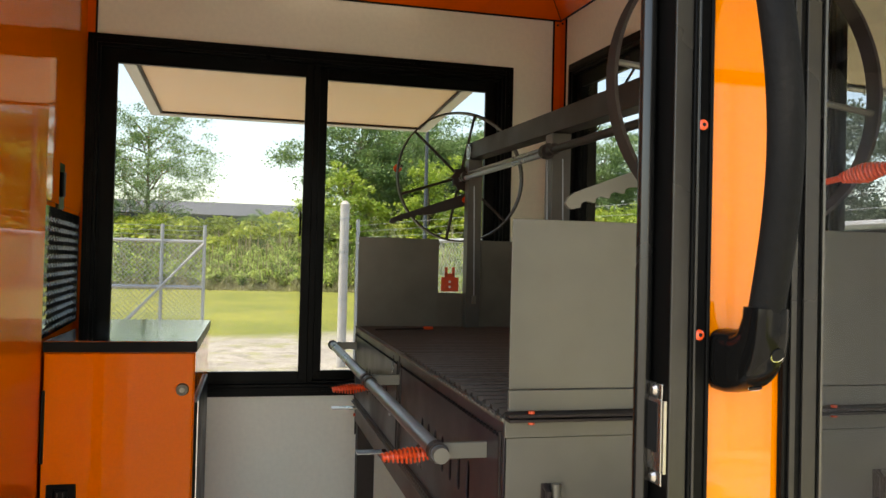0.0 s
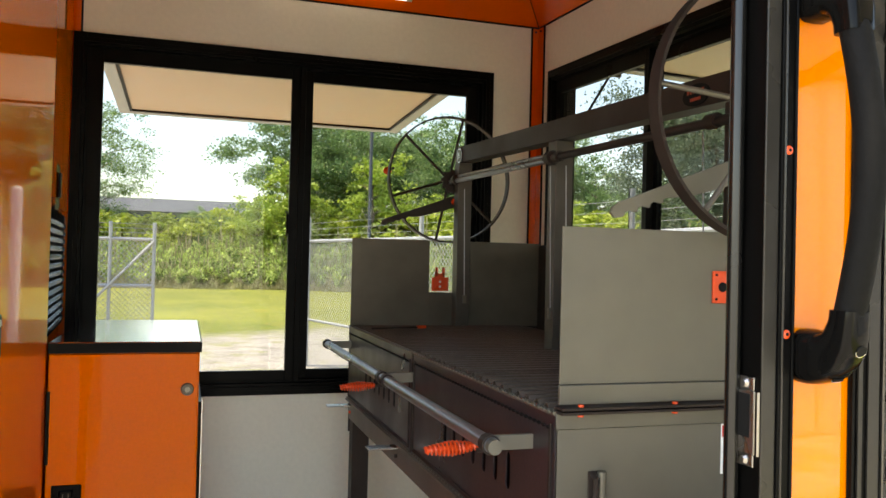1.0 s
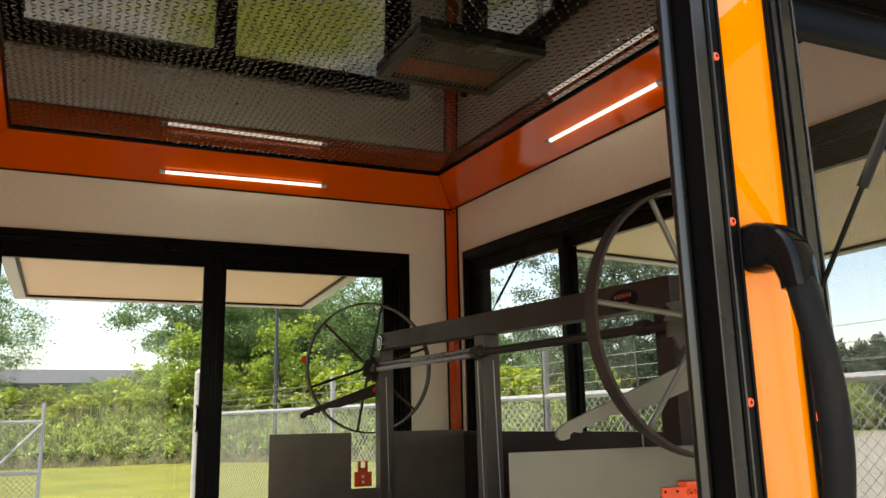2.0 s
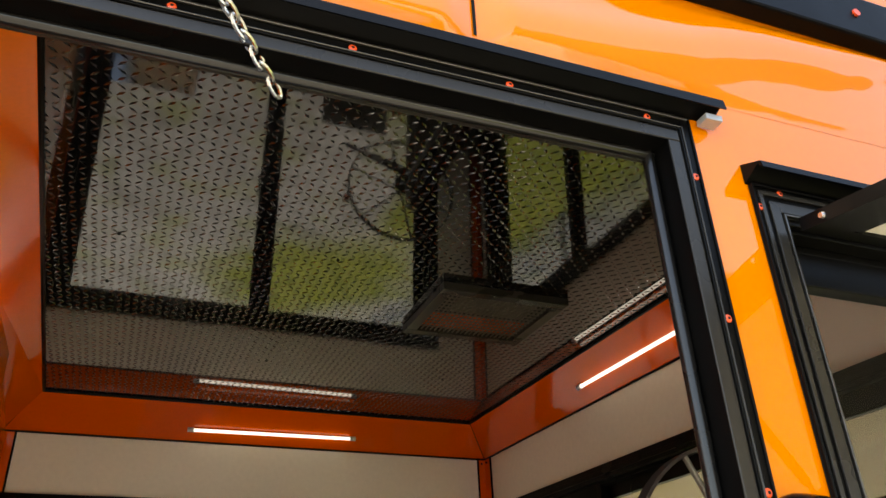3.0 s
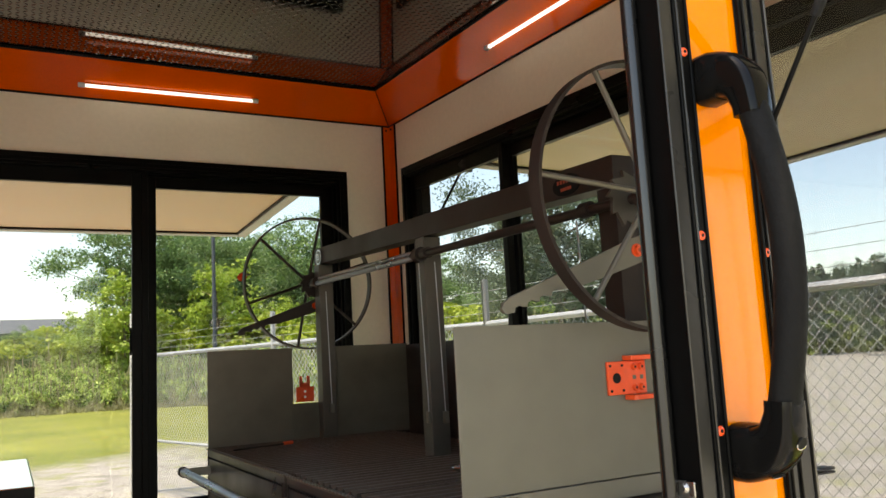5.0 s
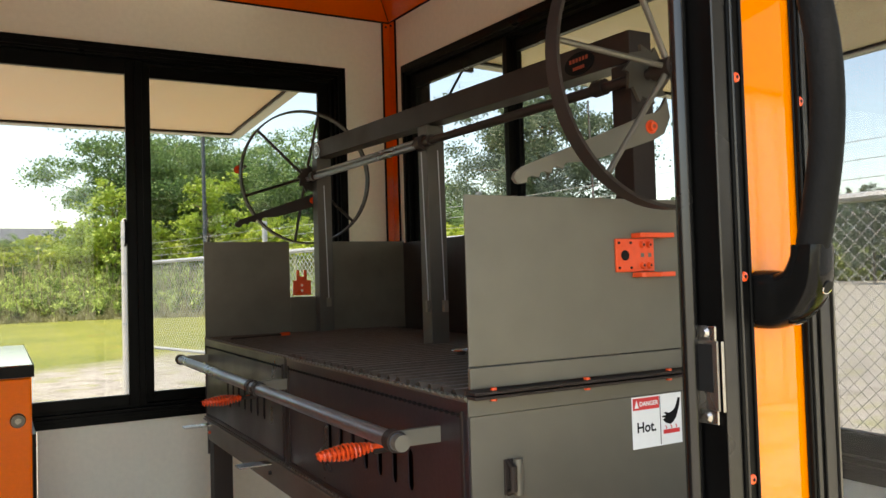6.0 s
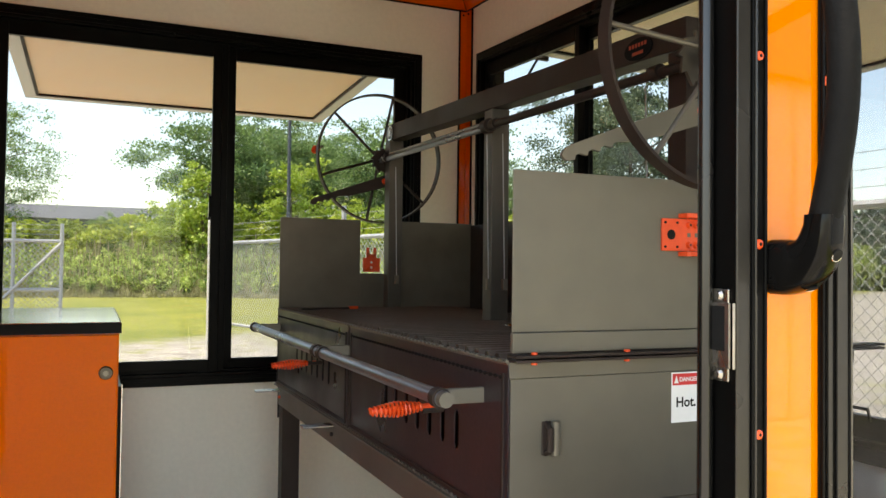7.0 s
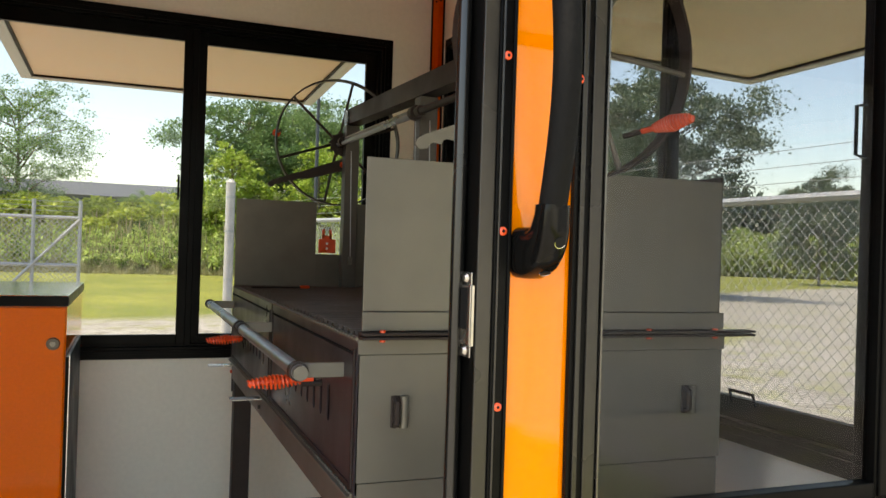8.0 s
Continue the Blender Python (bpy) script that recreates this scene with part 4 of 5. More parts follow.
# back plate and far side in the dark tone, for shade
part("back_plate", box((GX1 - 0.004, GY0 + 0.008, 0.60), (GX1, GY1 - 0.004, 1.20), 0.0008), DARKSTEEL, grill, "steel back plate darkened for shade")
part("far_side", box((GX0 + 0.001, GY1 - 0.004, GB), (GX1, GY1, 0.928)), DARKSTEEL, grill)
# front panels with upright slots
YM = -1.205
for a, b, s0 in ((GY0, YM - 0.006, -1.775), (YM + 0.006, GY1, -1.045)):
    xf = GX0 - 0.002
    slots = [s0 + 0.054 * k for k in range(7)]
    bm = box((xf, a, 0.700), (GX0, b, 0.778))
    box((xf, a, 0.838), (GX0, b, GT), 0, bm)
    ys = [a]
    for s in slots:
        ys += [s - 0.0088, s + 0.0088]
    ys.append(b)
    for y0, y1 in zip(ys[::2], ys[1::2]):
        box((xf, y0, 0.778), (GX0, y1, 0.838), 0, bm)
    # rounded slot ends
    for s in slots:
        for z, up in ((0.838, -1), (0.778, 1)):
            for e in (-1, 1):
                prism([(s + e * 0.0088, z), (s + e * 0.0088, z + up * 0.009), (s + e * 0.0062, z + up * 0.0035), (s + e * 0.0020, z)], "x", xf, GX0, bm)
    fp = part("front_panel", bm, PANEL, grill, "steel front panel with slots, shade and sheen in its colour")
    part("panel_lip", box((xf - 0.0008, a, GT - 0.004), (GX0 + 0.012, b, GT + 0.001), 0.0008), MIDSTEEL, fp)
    rim = bmesh.new()
    for lo, hi in (((a + 0.01, 0.712), (a + 0.016, 0.912)), ((b - 0.016, 0.712), (b - 0.01, 0.912)), ((a + 0.016, 0.712), (b - 0.016, 0.718))):
        box((xf - 0.0025, lo[0], lo[1]), (xf - 0.0003, hi[0], hi[1]), 0, rim)
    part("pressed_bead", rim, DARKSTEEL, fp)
    for x, z in ((xf - 0.0005, GT + 0.0008), (xf - 0.002, 0.706)):
        n = 4 * int((b - a) / 0.017)
        part("weld_bead", sweep([(x - 0.0008 * math.cos(i * math.pi / 2), a + (b - a) * i / n, z + 0.0012 * math.sin(i * math.pi / 2)) for i in range(n + 1)], 0.002, 6, taper=[0.0024 - 0.0015 * (i % 4 == 3) for i in range(n + 1)]), STEEL, fp, "rope-like weld bead")
    n = 2 * int((b - a) / 0.016)
    part("bead_shadow_gap", sweep([(xf - 0.0015, a + 0.012 + (b - a - 0.024) * i / n, 0.9065) for i in range(n + 1)], 0.002, 5, taper=[0.0008 + 0.0022 * (i % 2) for i in range(n + 1)]), INK, fp, "black stitched seam")
    part("inner_baffle", box((GX0 + 0.03, a + 0.01, 0.70), (GX0 + 0.034, b - 0.01, 0.91)), INK, fp)
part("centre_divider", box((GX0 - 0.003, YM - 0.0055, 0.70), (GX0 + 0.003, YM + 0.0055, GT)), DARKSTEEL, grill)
part("firebox_floor", box((GX0 + 0.004, GY0 + 0.008, 0.66), (GX1 - 0.005, GY1 - 0.005, 0.67)), IRON, grill)
# rail and lip in lighter tones, for the light they catch
part("front_rail", box((GX0 + 0.002, GY0 + 0.004, 0.640), (GX0 + 0.050, GY1 - 0.004, 0.698), 0.003), MIDSTEEL, grill, "square front rail")
part("rail_lip", box((GX0 - 0.010, GY0 + 0.004, 0.699), (GX0 + 0.02, GY1, 0.703), 0.0008), STEEL, grill)
for x in (GX0 + 0.004, GX1 - 0.056):
    for y in (GY1 - 0.062, GY0 + 0.010):
        part("leg", box((x, y, -0.02), (x + 0.052, y + 0.052, 0.640), 0.003), DARKSTEEL, grill, "square steel leg")
for y in (GY1 - 0.05, -1.08):
    tab = part("drawer_pull", box((GX0 - 0.075, y - 0.017, 0.687), (GX0 - 0.002, y + 0.017, 0.6915), 0.001), STAINLESS, grill, "flat bright steel pull tab")
    part("pull_bolt", cyl((GX0 - 0.006, y - 0.02, 0.672), (GX0 - 0.012, y - 0.02, 0.672), 0.0045, 8), DARKSTEEL if y > -1.2 and y < -1.0 else RED, grill, "small bolt")
# V-shaped grate bars in three grates
for a, b, n in ((GY0 + 0.012, -1.590, 10), (-1.582, YM - 0.010, 11), (YM + 0.010, GY1 - 0.012, 21)):
    g = part("grate", box((GX1 - 0.07, a, GT - 0.022), (GX1 - 0.05, b, GT - 0.006), 0.001), IRON, grill, "blackened grate of V-shaped bars")
    tooth = 0.008 if b < YM else 0.004
    for k in range(n):
        y = a + (b - a) * (k + 0.5) / n
        w = (b - a) / n * 0.48
        outline = [(y - w, GT + tooth), (y - w * 0.78, GT + tooth), (y, GT - 0.010), (y + w * 0.78, GT + tooth), (y + w, GT + tooth), (y + w * 0.12, GT - 0.017), (y - w * 0.12, GT - 0.017)]
        part("grate_bar", prism(outline, "x", GX0 + 0.013 - tooth, GX1 - 0.071), IRON, g)
# pipe rail and its brackets
PXX, PZ = -0.905, 0.8745
rail = part("front_bar", sweep([(PXX, GY0 + 0.056, PZ), (PXX, GY1 + 0.002, PZ)], 0.0114, 20), PIPE, grill, "grey steel pipe bar", True)
for y in (GY0 + 0.068, -1.205, -1.252, GY1 - 0.02):
    part("collar", sweep([(PXX, y - 0.009, PZ), (PXX, y + 0.009, PZ)], 0.0145, 20), DARKSTEEL, rail, "dark pipe collar", True)
part("pipe_cap", sweep([(PXX, GY0 + 0.043, PZ), (PXX, GY0 + 0.057, PZ)], 0.0108, 20), STEEL, rail, "pale steel end cap", True)
for y in (GY0 + 0.075, -1.21, GY1 - 0.04):
    part("bar_bracket", box((PXX + 0.010, y - 0.004, PZ - 0.011), (GX0 - 0.002, y + 0.004, PZ + 0.011), 0.001), STEEL, grill, "flat steel bracket")


def spring_handle(tip, base, parent, r=0.0118, name="spring_handle", turns=13):
    """A coil grip, widest in the middle, on a rod."""
    tip, base = Vector(tip), Vector(base)
    d = (base - tip).normalized()
    u = d.orthogonal().normalized()
    v = d.cross(u)
    n = turns * 14
    pts = []
    for i in range(n + 1):
        f = i / n
        rad = 0.005 + (r - 0.005) * (1 - abs(2 * f - 1)) ** 0.85
        a = 2 * math.pi * turns * f
        pts.append(tip.lerp(base, f) + (u * math.cos(a) + v * math.sin(a)) * rad)
    h = part(name, sweep(pts, 0.0020, 5), RED, parent, "orange-red coil spring grip", True)
    part("rod", sweep([tip, base + d * 0.02], 0.0045, 8), RED, h)
    return h


spring_handle((-0.955, -1.72, 0.832), (-0.868, -1.72, 0.836), grill)
part("handle_shank", sweep([(-0.868, -1.72, 0.830), (GX0, -1.72, 0.83)], 0.005, 8), DARKSTEEL, grill)
spring_handle((-0.955, -0.978, 0.818), (-0.868, -0.978, 0.822), grill)
part("handle_shank", sweep([(-0.868, -0.978, 0.822), (GX0, -0.978, 0.822)], 0.005, 8), DARKSTEEL, grill)

# gantry: three posts, a beam and the winding shafts
BX0, BX1 = -0.498, -0.453
# posts in two tones, for how the light falls on each
for y in (-1.895, -1.222, -0.506):
    low = 0.90
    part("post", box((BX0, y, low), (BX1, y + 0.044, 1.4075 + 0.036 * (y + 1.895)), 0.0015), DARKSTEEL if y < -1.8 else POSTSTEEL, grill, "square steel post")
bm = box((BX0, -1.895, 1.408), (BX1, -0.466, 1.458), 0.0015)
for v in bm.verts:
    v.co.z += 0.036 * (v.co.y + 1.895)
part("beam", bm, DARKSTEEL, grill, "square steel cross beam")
badge = cyl((BX0 - 0.001, -0.520, 1.478), (BX0 - 0.006, -0.520, 1.478), 0.024, 20)
bd = part("badge", badge, STAINLESS, grill, "round metal badge")
part("badge_face", cyl((BX0 - 0.0062, -0.520, 1.478), (BX0 - 0.0068, -0.520, 1.478), 0.0195, 20), MIDSTEEL, bd)
for k in range(3):
    part("badge_bar", box((BX0 - 0.0074, -0.533 + 0.003 * k, 1.470 + 0.007 * k), (BX0 - 0.0069, -0.510 + 0.002 * k, 1.473 + 0.007 * k)), STAINLESS, bd)
mk = cyl((BX0 - 0.0005, -1.775, 1.434), (BX0 - 0.003, -1.775, 1.434), 0.019, 24)
for v in mk.verts:
    v.co.y = -1.775 + (v.co.y + 1.775) * 2.0
mark = part("maker_plate", mk, INK, grill, "dark oval plate with illegible orange lettering")
for k in range(6):
    y = -1.775 + (k - 2.5) * 0.0085
    part("letter_bar", box((BX0 - 0.0042, y - 0.0028, 1.437), (BX0 - 0.0032, y + 0.0022, 1.4435)), EMBER, mark)
    part("letter_bar", box((BX0 - 0.0042, y * 0.6 - 0.71 - 0.002, 1.424), (BX0 - 0.0032, y * 0.6 - 0.71 + 0.0016, 1.4295)), EMBER, mark)
SX, SZ = -0.512, 1.376
part("shaft", sweep([(SX, -1.975, SZ - 0.003), (SX, -1.19, SZ + 0.012)], 0.0085, 12), DARKSTEEL, grill, "winding shaft", True)
part("shaft", sweep([(SX, -1.235, SZ + 0.008), (SX, -0.44, SZ + 0.022)], 0.0075, 12), PIPE, grill, "winding shaft", True)
part("shaft", sweep([(SX + 0.006, -1.235, SZ + 0.022), (SX + 0.006, -0.48, SZ + 0.036)], 0.0045, 8), PIPE, grill, "thin guide rod")
for y, r in ((-1.225, 0.017), (-1.26, 0.013), (-0.515, 0.015), (-1.84, 0.013)):
    zb = SZ + 0.018 * (y + 1.9)
    part("bearing", sweep([(SX, y - 0.012, zb), (SX, y + 0.012, zb)], r, 14), DARKSTEEL, grill, "", True)


def wheel(y, cx, cz, R, side, knob_angle, inset, drift, spoke, phase):
    """A spoked hand wheel in the plane y; side: where its hub sticks out."""
    n = 72
    prof = ((-0.0025, -0.0125), (0.0025, -0.0125), (0.0025, 0.0125), (-0.0025, 0.0125))
    bm = bmesh.new()
    rows = [[bm.verts.new((cx + (R + dr) * math.cos(2 * math.pi * k / n), y + dy, cz + (R + dr) * math.sin(2 * math.pi * k / n))) for dr, dy in prof] for k in range(n)]
    for k in range(n):
        a, b = rows[k], rows[(k + 1) % n]
        for i in range(4):
            bm.faces.new((a[i], a[(i + 1) % 4], b[(i + 1) % 4], b[i]))
    w = part("wheel", bm, DARKSTEEL, grill, "spoked steel hand wheel", True)
    part("hub", sweep([(cx, y - 0.018, cz), (cx, y + 0.018, cz)], 0.015, 16), DARKSTEEL, w, "", True)
    for k in range(6):
        a = radians(phase) + math.pi * k / 3
        part("spoke", sweep([(cx + 0.012 * math.cos(a), y + side * 0.008, cz + 0.012 * math.sin(a)), (cx + (R - 0.002) * math.cos(a), y, cz + (R - 0.002) * math.sin(a))], 0.0045, 8), spoke, w, "", True)
    a = radians(knob_angle)
    px, pz = cx + (R - inset) * math.cos(a), cz + (R - inset) * math.sin(a)
    base = (px + drift * 0.45, y + side * 0.048, pz + drift * 0.18)
    spring_handle((px + drift, y + side * 0.106, pz + drift * 0.4), base, w)
    part("handle_shank", sweep([(px, y, pz), base], 0.0045, 8), DARKSTEEL, w)
    return w


# the far wheel's spokes are coloured darker, for the shade on them
wheel(-1.985, -0.515, 1.373, 0.199, -1, -56, 0.045, 0.045, MIDSTEEL, -6)
wheel(-0.425, -0.503, 1.409, 0.207, 1, 172, 0.012, 0.0, DARKSTEEL, 18)


def gear(y, cx, cz, r, teeth=10):
    prof = []
    for k in range(teeth):
        a0, a1 = 2 * math.pi * k / teeth, 2 * math.pi * (k + 0.92) / teeth
        prof += [(cx + r * 0.78 * math.cos(a0), cz + r * 0.78 * math.sin(a0)), (cx + r * math.cos(a1), cz + r * math.sin(a1))]
    return prism(prof, "y", y - 0.003, y + 0.003)


# same ratchet twice, the far one darkened for shade
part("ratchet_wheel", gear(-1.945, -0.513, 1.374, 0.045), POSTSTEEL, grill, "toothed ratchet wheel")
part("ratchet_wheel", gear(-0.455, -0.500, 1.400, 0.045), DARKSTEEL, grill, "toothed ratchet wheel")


def pawl(y, ax, az, bx, bz, m):
    """A flat arm from its pivot a to its tip b with scallops along the lower edge."""
    d = Vector((bx - ax, bz - az))
    L = d.length
    d.normalize()
    u = Vector((-d.y, d.x))
    if u.y < 0:
        u = -u
    pts = []
    for s, h in ((-0.046, 0.034), (-0.034, 0.024), (-0.02, 0.018), (0.0, 0.019), (L * 0.25, 0.016), (L * 0.93, 0.009), (L * 0.98, 0.005), (L, -0.001)):
        pts.append((s, h))
    pts += [(L * 0.99, -0.008), (L * 0.97, -0.011)]
    for k in range(4):
        s = L * (0.93 - 0.085 * k)
        pts += [(s, -0.012), (s - L * 0.012, -0.007), (s - L * 0.04, -0.006)]
    pts += [(L * 0.50, -0.015), (L * 0.25, -0.018), (0.0, -0.019), (-0.022, -0.016), (-0.042, 0.004)]
    prof = [(ax + d.x * s + u.x * h, az + d.y * s + u.y * h) for s, h in pts]
    p = part("pawl", prism(prof, "y", y - 0.003, y + 0.003), m, grill, "flat notched locking arm")
    part("pivot_bolt", cyl((ax, y - 0.003, az), (ax, y - 0.010, az), 0.0078, 16, 0.0066), RED, p, "orange pivot bolt")
    part("bolt_washer", cyl((ax, y - 0.003, az), (ax, y - 0.0046, az), 0.0102, 16), RED, p)
    part("bolt_socket", cyl((ax, y - 0.0100, az), (ax, y - 0.0104, az), 0.0034, 6), EMBER, p)


# same arm twice, the far one's shade put into its colour
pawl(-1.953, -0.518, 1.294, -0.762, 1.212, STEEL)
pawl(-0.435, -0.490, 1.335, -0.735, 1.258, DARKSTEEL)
# lifting cables with their hooks
for y, x in ((-0.530, BX0 + 0.012), (-1.236, BX0 + 0.020), (-1.205, BX0 - 0.006), (-1.78, BX0 + 0.01)):
    c = part("cable", sweep([(x, y, SZ - 0.005), (x + 0.006, y - 0.004, 1.03)], 0.0014, 5), ZINC, grill, "thin lifting cable")
    part("cable_clamp", box((x, y - 0.009, 1.006), (x + 0.012, y + 0.001, 1.032), 0.001), STEEL, c)


def bracket(x, z, y, parent):
    b = part("tool_bracket", box((x, y - 0.004, z - 0.024), (x + 0.072, y, z + 0.024), 0.001), RED, parent, "orange steel tool bracket with bolts")
    part("bracket_arm", box((x + 0.032, y - 0.020, z + 0.025), (x + 0.098, y, z + 0.032), 0.001), RED, b)
    part("bracket_arm", box((x + 0.032, y - 0.020, z - 0.032), (x + 0.098, y, z - 0.025), 0.001), RED, b)
    part("bracket_hole", cyl((x + 0.016, y - 0.0042, z), (x + 0.016, y - 0.0047, z), 0.0075, 20), INK, b)
    for dx in (0.049, 0.062):
        for dz in (-0.015, 0.015):
            part("bracket_bolt", cyl((x + dx, y - 0.004, z + dz), (x + dx, y - 0.008, z + dz), 0.0055, 12, 0.004), RED, b)
            part("bolt_socket", cyl((x + dx, y - 0.0079, z + dz), (x + dx, y - 0.0083, z + dz), 0.0021, 6), INK, b)
    for dx in (0.046, 0.060):
        part("bracket_slot", box((x + dx, y - 0.0045, z - 0.003), (x + dx + 0.006, y - 0.0039, z + 0.003)), STEEL, b)
    for dx in (0.005, 0.027):
        for dz in (-0.018, 0.018):
            part("bracket_rivet", cyl((x + dx, y - 0.004, z + dz), (x + dx, y - 0.0055, z + dz), 0.002, 8), INK, b)


bracket(-0.580, 1.108, GY0 + 0.003, grill)
# small catch in the far plate's cut-out
bm = box((-0.570, GY1 - 0.010, 1.042), (-0.514, GY1 - 0.006, 1.086), 0.001)
box((-0.559, GY1 - 0.010, 1.088), (-0.550, GY1 - 0.006, 1.118), 0.001, bm)
box((-0.536, GY1 - 0.010, 1.088), (-0.527, GY1 - 0.006, 1.118), 0.001, bm)
box((-0.559, GY1 - 0.010, 1.086), (-0.527, GY1 - 0.006, 1.098), 0, bm)
ct = part("forked_catch", bm, RED, grill, "red forked steel catch")
for z in (1.056, 1.072):
    part("catch_hole", cyl((-0.543, GY1 - 0.0102, z), (-0.543, GY1 - 0.0112, z), 0.004, 10), PAPER, ct)
for x in (-0.772, -0.262):
    part("latch_plate", box((x - 0.010, GY0 - 0.003, 0.800), (x + 0.004, GY0, 0.846), 0.001), DARKSTEEL, grill)
    part("latch_bow", sweep([(x - 0.004, GY0 - 0.002, 0.843), (x - 0.004, GY0 - 0.014, 0.838), (x - 0.004, GY0 - 0.014, 0.808), (x - 0.004, GY0 - 0.002, 0.803)], 0.0045, 8), DARKSTEEL, grill, "small dark steel pull")
    part("latch_tube", sweep([(x + 0.009, GY0 - 0.006, 0.800), (x + 0.009, GY0 - 0.006, 0.846)], 0.0065, 10), STEEL, grill, "", True)
# loose things on the grates
dish = thing("steel_dish", "small shiny steel dish lying on the grate", "dish", (-0.566, -1.486, 0.9352))
bowl = cyl((-0.566, -1.486, 0.9352), (-0.566, -1.486, 0.9430), 0.019, 20, 0.0275)
part("bowl", bowl, STAINLESS, dish, "", True)
ring = [(-0.566 + 0.0280 * math.cos(2 * math.pi * k / 24), -1.486 + 0.0280 * math.sin(2 * math.pi * k / 24), 0.9432) for k in range(24)]
part("rim", sweep(ring, 0.0016, 6, closed=True), STAINLESS, dish, "", True)
poker = thing("grate_lifter", "thin steel grate lifter with an orange tip", "tool", (-0.70, -0.60, 0.932))
part("rod", sweep([(-0.800, -0.628, 0.9335), (-0.645, -0.585, 0.9335)], 0.0028, 8), DARKSTEEL, poker, "", True)
part("tip", sweep([(-0.648, -0.586, 0.9345), (-0.620, -0.578, 0.9345)], 0.0055, 10), RED, poker, "orange grip end", True)
# warning sticker
sg = thing("warning_sign", "white and red hot-surface warning sticker on the grill", "sign", (-0.51, GY0, 0.866))
sy = GY0 - 0.0006
part("sheet", box((-0.562, sy - 0.0004, 0.830), (-0.466, sy, 0.904)), PAPER, sg)
part("red_band", box((-0.560, sy - 0.0008, 0.885), (-0.510, sy - 0.0004, 0.902)), SIGNRED, sg)
part("divider", box((-0.5088, sy - 0.0008, 0.832), (-0.5078, sy - 0.0004, 0.902)), INK, sg)


def words(text, size, at, material, parent):
    cu = bpy.data.curves.new("text", "FONT")
    cu.body, cu.size, cu.extrude, cu.offset = text, size, 0.0001, size * 0.022
    tmp = bpy.data.objects.new("text", cu)
    scene.collection.objects.link(tmp)
    me = bpy.data.meshes.new_from_object(tmp.evaluated_get(bpy.context.evaluated_depsgraph_get()))
    bpy.data.objects.remove(tmp)
    ob = new("lettering", me)
    me.materials.clear()
    me.materials.append(material)
    me.transform(pose(*at, 90, 0, 0))
    me.transform(Matrix.Translation(-ORIGIN[parent.name]))
    ob.parent = parent
    return ob


words("DANGER", 0.0088, (-0.5480, sy - 0.0010, 0.8905), PAPER, sg)
words("Hot.", 0.0205, (-0.554, sy - 0.0006, 0.853), INK, sg)
tri = prism([(-0.5575, 0.888), (-0.5495, 0.888), (-0.5535, 0.899)], "y", sy - 0.0013, sy - 0.0009)
part("triangle", tri, PAPER, sg)
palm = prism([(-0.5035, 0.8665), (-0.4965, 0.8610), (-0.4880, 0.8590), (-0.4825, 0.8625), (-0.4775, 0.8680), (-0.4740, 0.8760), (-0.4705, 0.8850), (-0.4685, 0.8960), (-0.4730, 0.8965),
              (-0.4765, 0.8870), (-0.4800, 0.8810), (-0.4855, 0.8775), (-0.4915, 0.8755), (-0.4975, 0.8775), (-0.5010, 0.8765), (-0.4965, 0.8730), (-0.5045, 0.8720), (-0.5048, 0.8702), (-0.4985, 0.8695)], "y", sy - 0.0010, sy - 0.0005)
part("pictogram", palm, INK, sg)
for k in range(3):
    part("heat_wave", sweep([(-0.498 + 0.010 * k + 0.0015 * math.sin(i * 1.4), sy - 0.0008, 0.8530 + 0.0016 * i) for i in range(4)], 0.0007, 5), SIGNRED, sg)
part("heat_bar", box((-0.503, sy - 0.0010, 0.846), (-0.471, sy - 0.0005, 0.852)), SIGNRED, sg)

# ---- yard: chain-link fence and gate ----
def chainlink(p, q, z0, z1, pitch=0.070, r=0.0026):
    """Crossing zigzag wires between two plan points, as flat-sided bars."""
    p, q = Vector((*p, 0)), Vector((*q, 0))
    L, H = (q - p).length, z1 - z0
    d = (q - p) / L
    side = Vector((-d.y, d.x, 0)) * r
    verts, faces = [], []
    k = -int(H / pitch) - 1
    while k * pitch < L:
        for s in (1, -1):
            a0, a1 = max(0, k * pitch), min(L, k * pitch + H)
            if a1 > a0:
                za, zb = a0 - k * pitch, a1 - k * pitch
                if s < 0:
                    za, zb = H - za, H - zb
                A = p + d * a0 + Vector((0, 0, z0 + za))
                B = p + d * a1 + Vector((0, 0, z0 + zb))
                up = Vector((0, 0, r)) + d * (-s * r)
                off = side * (0.8 * s)
                i = len(verts)
                for e in (A, B):
                    verts += [tuple(e + off + up), tuple(e + off + side), tuple(e + off - up)]
                faces += [(i, i + 1, i + 4, i + 3), (i + 1, i + 2, i + 5, i + 4), (i + 2, i, i + 3, i + 5)]
        k += 1
    me = bpy.data.meshes.new("wire_mesh")
    me.from_pydata(verts, [], faces)
    me.materials.append(ZINC)
    return me


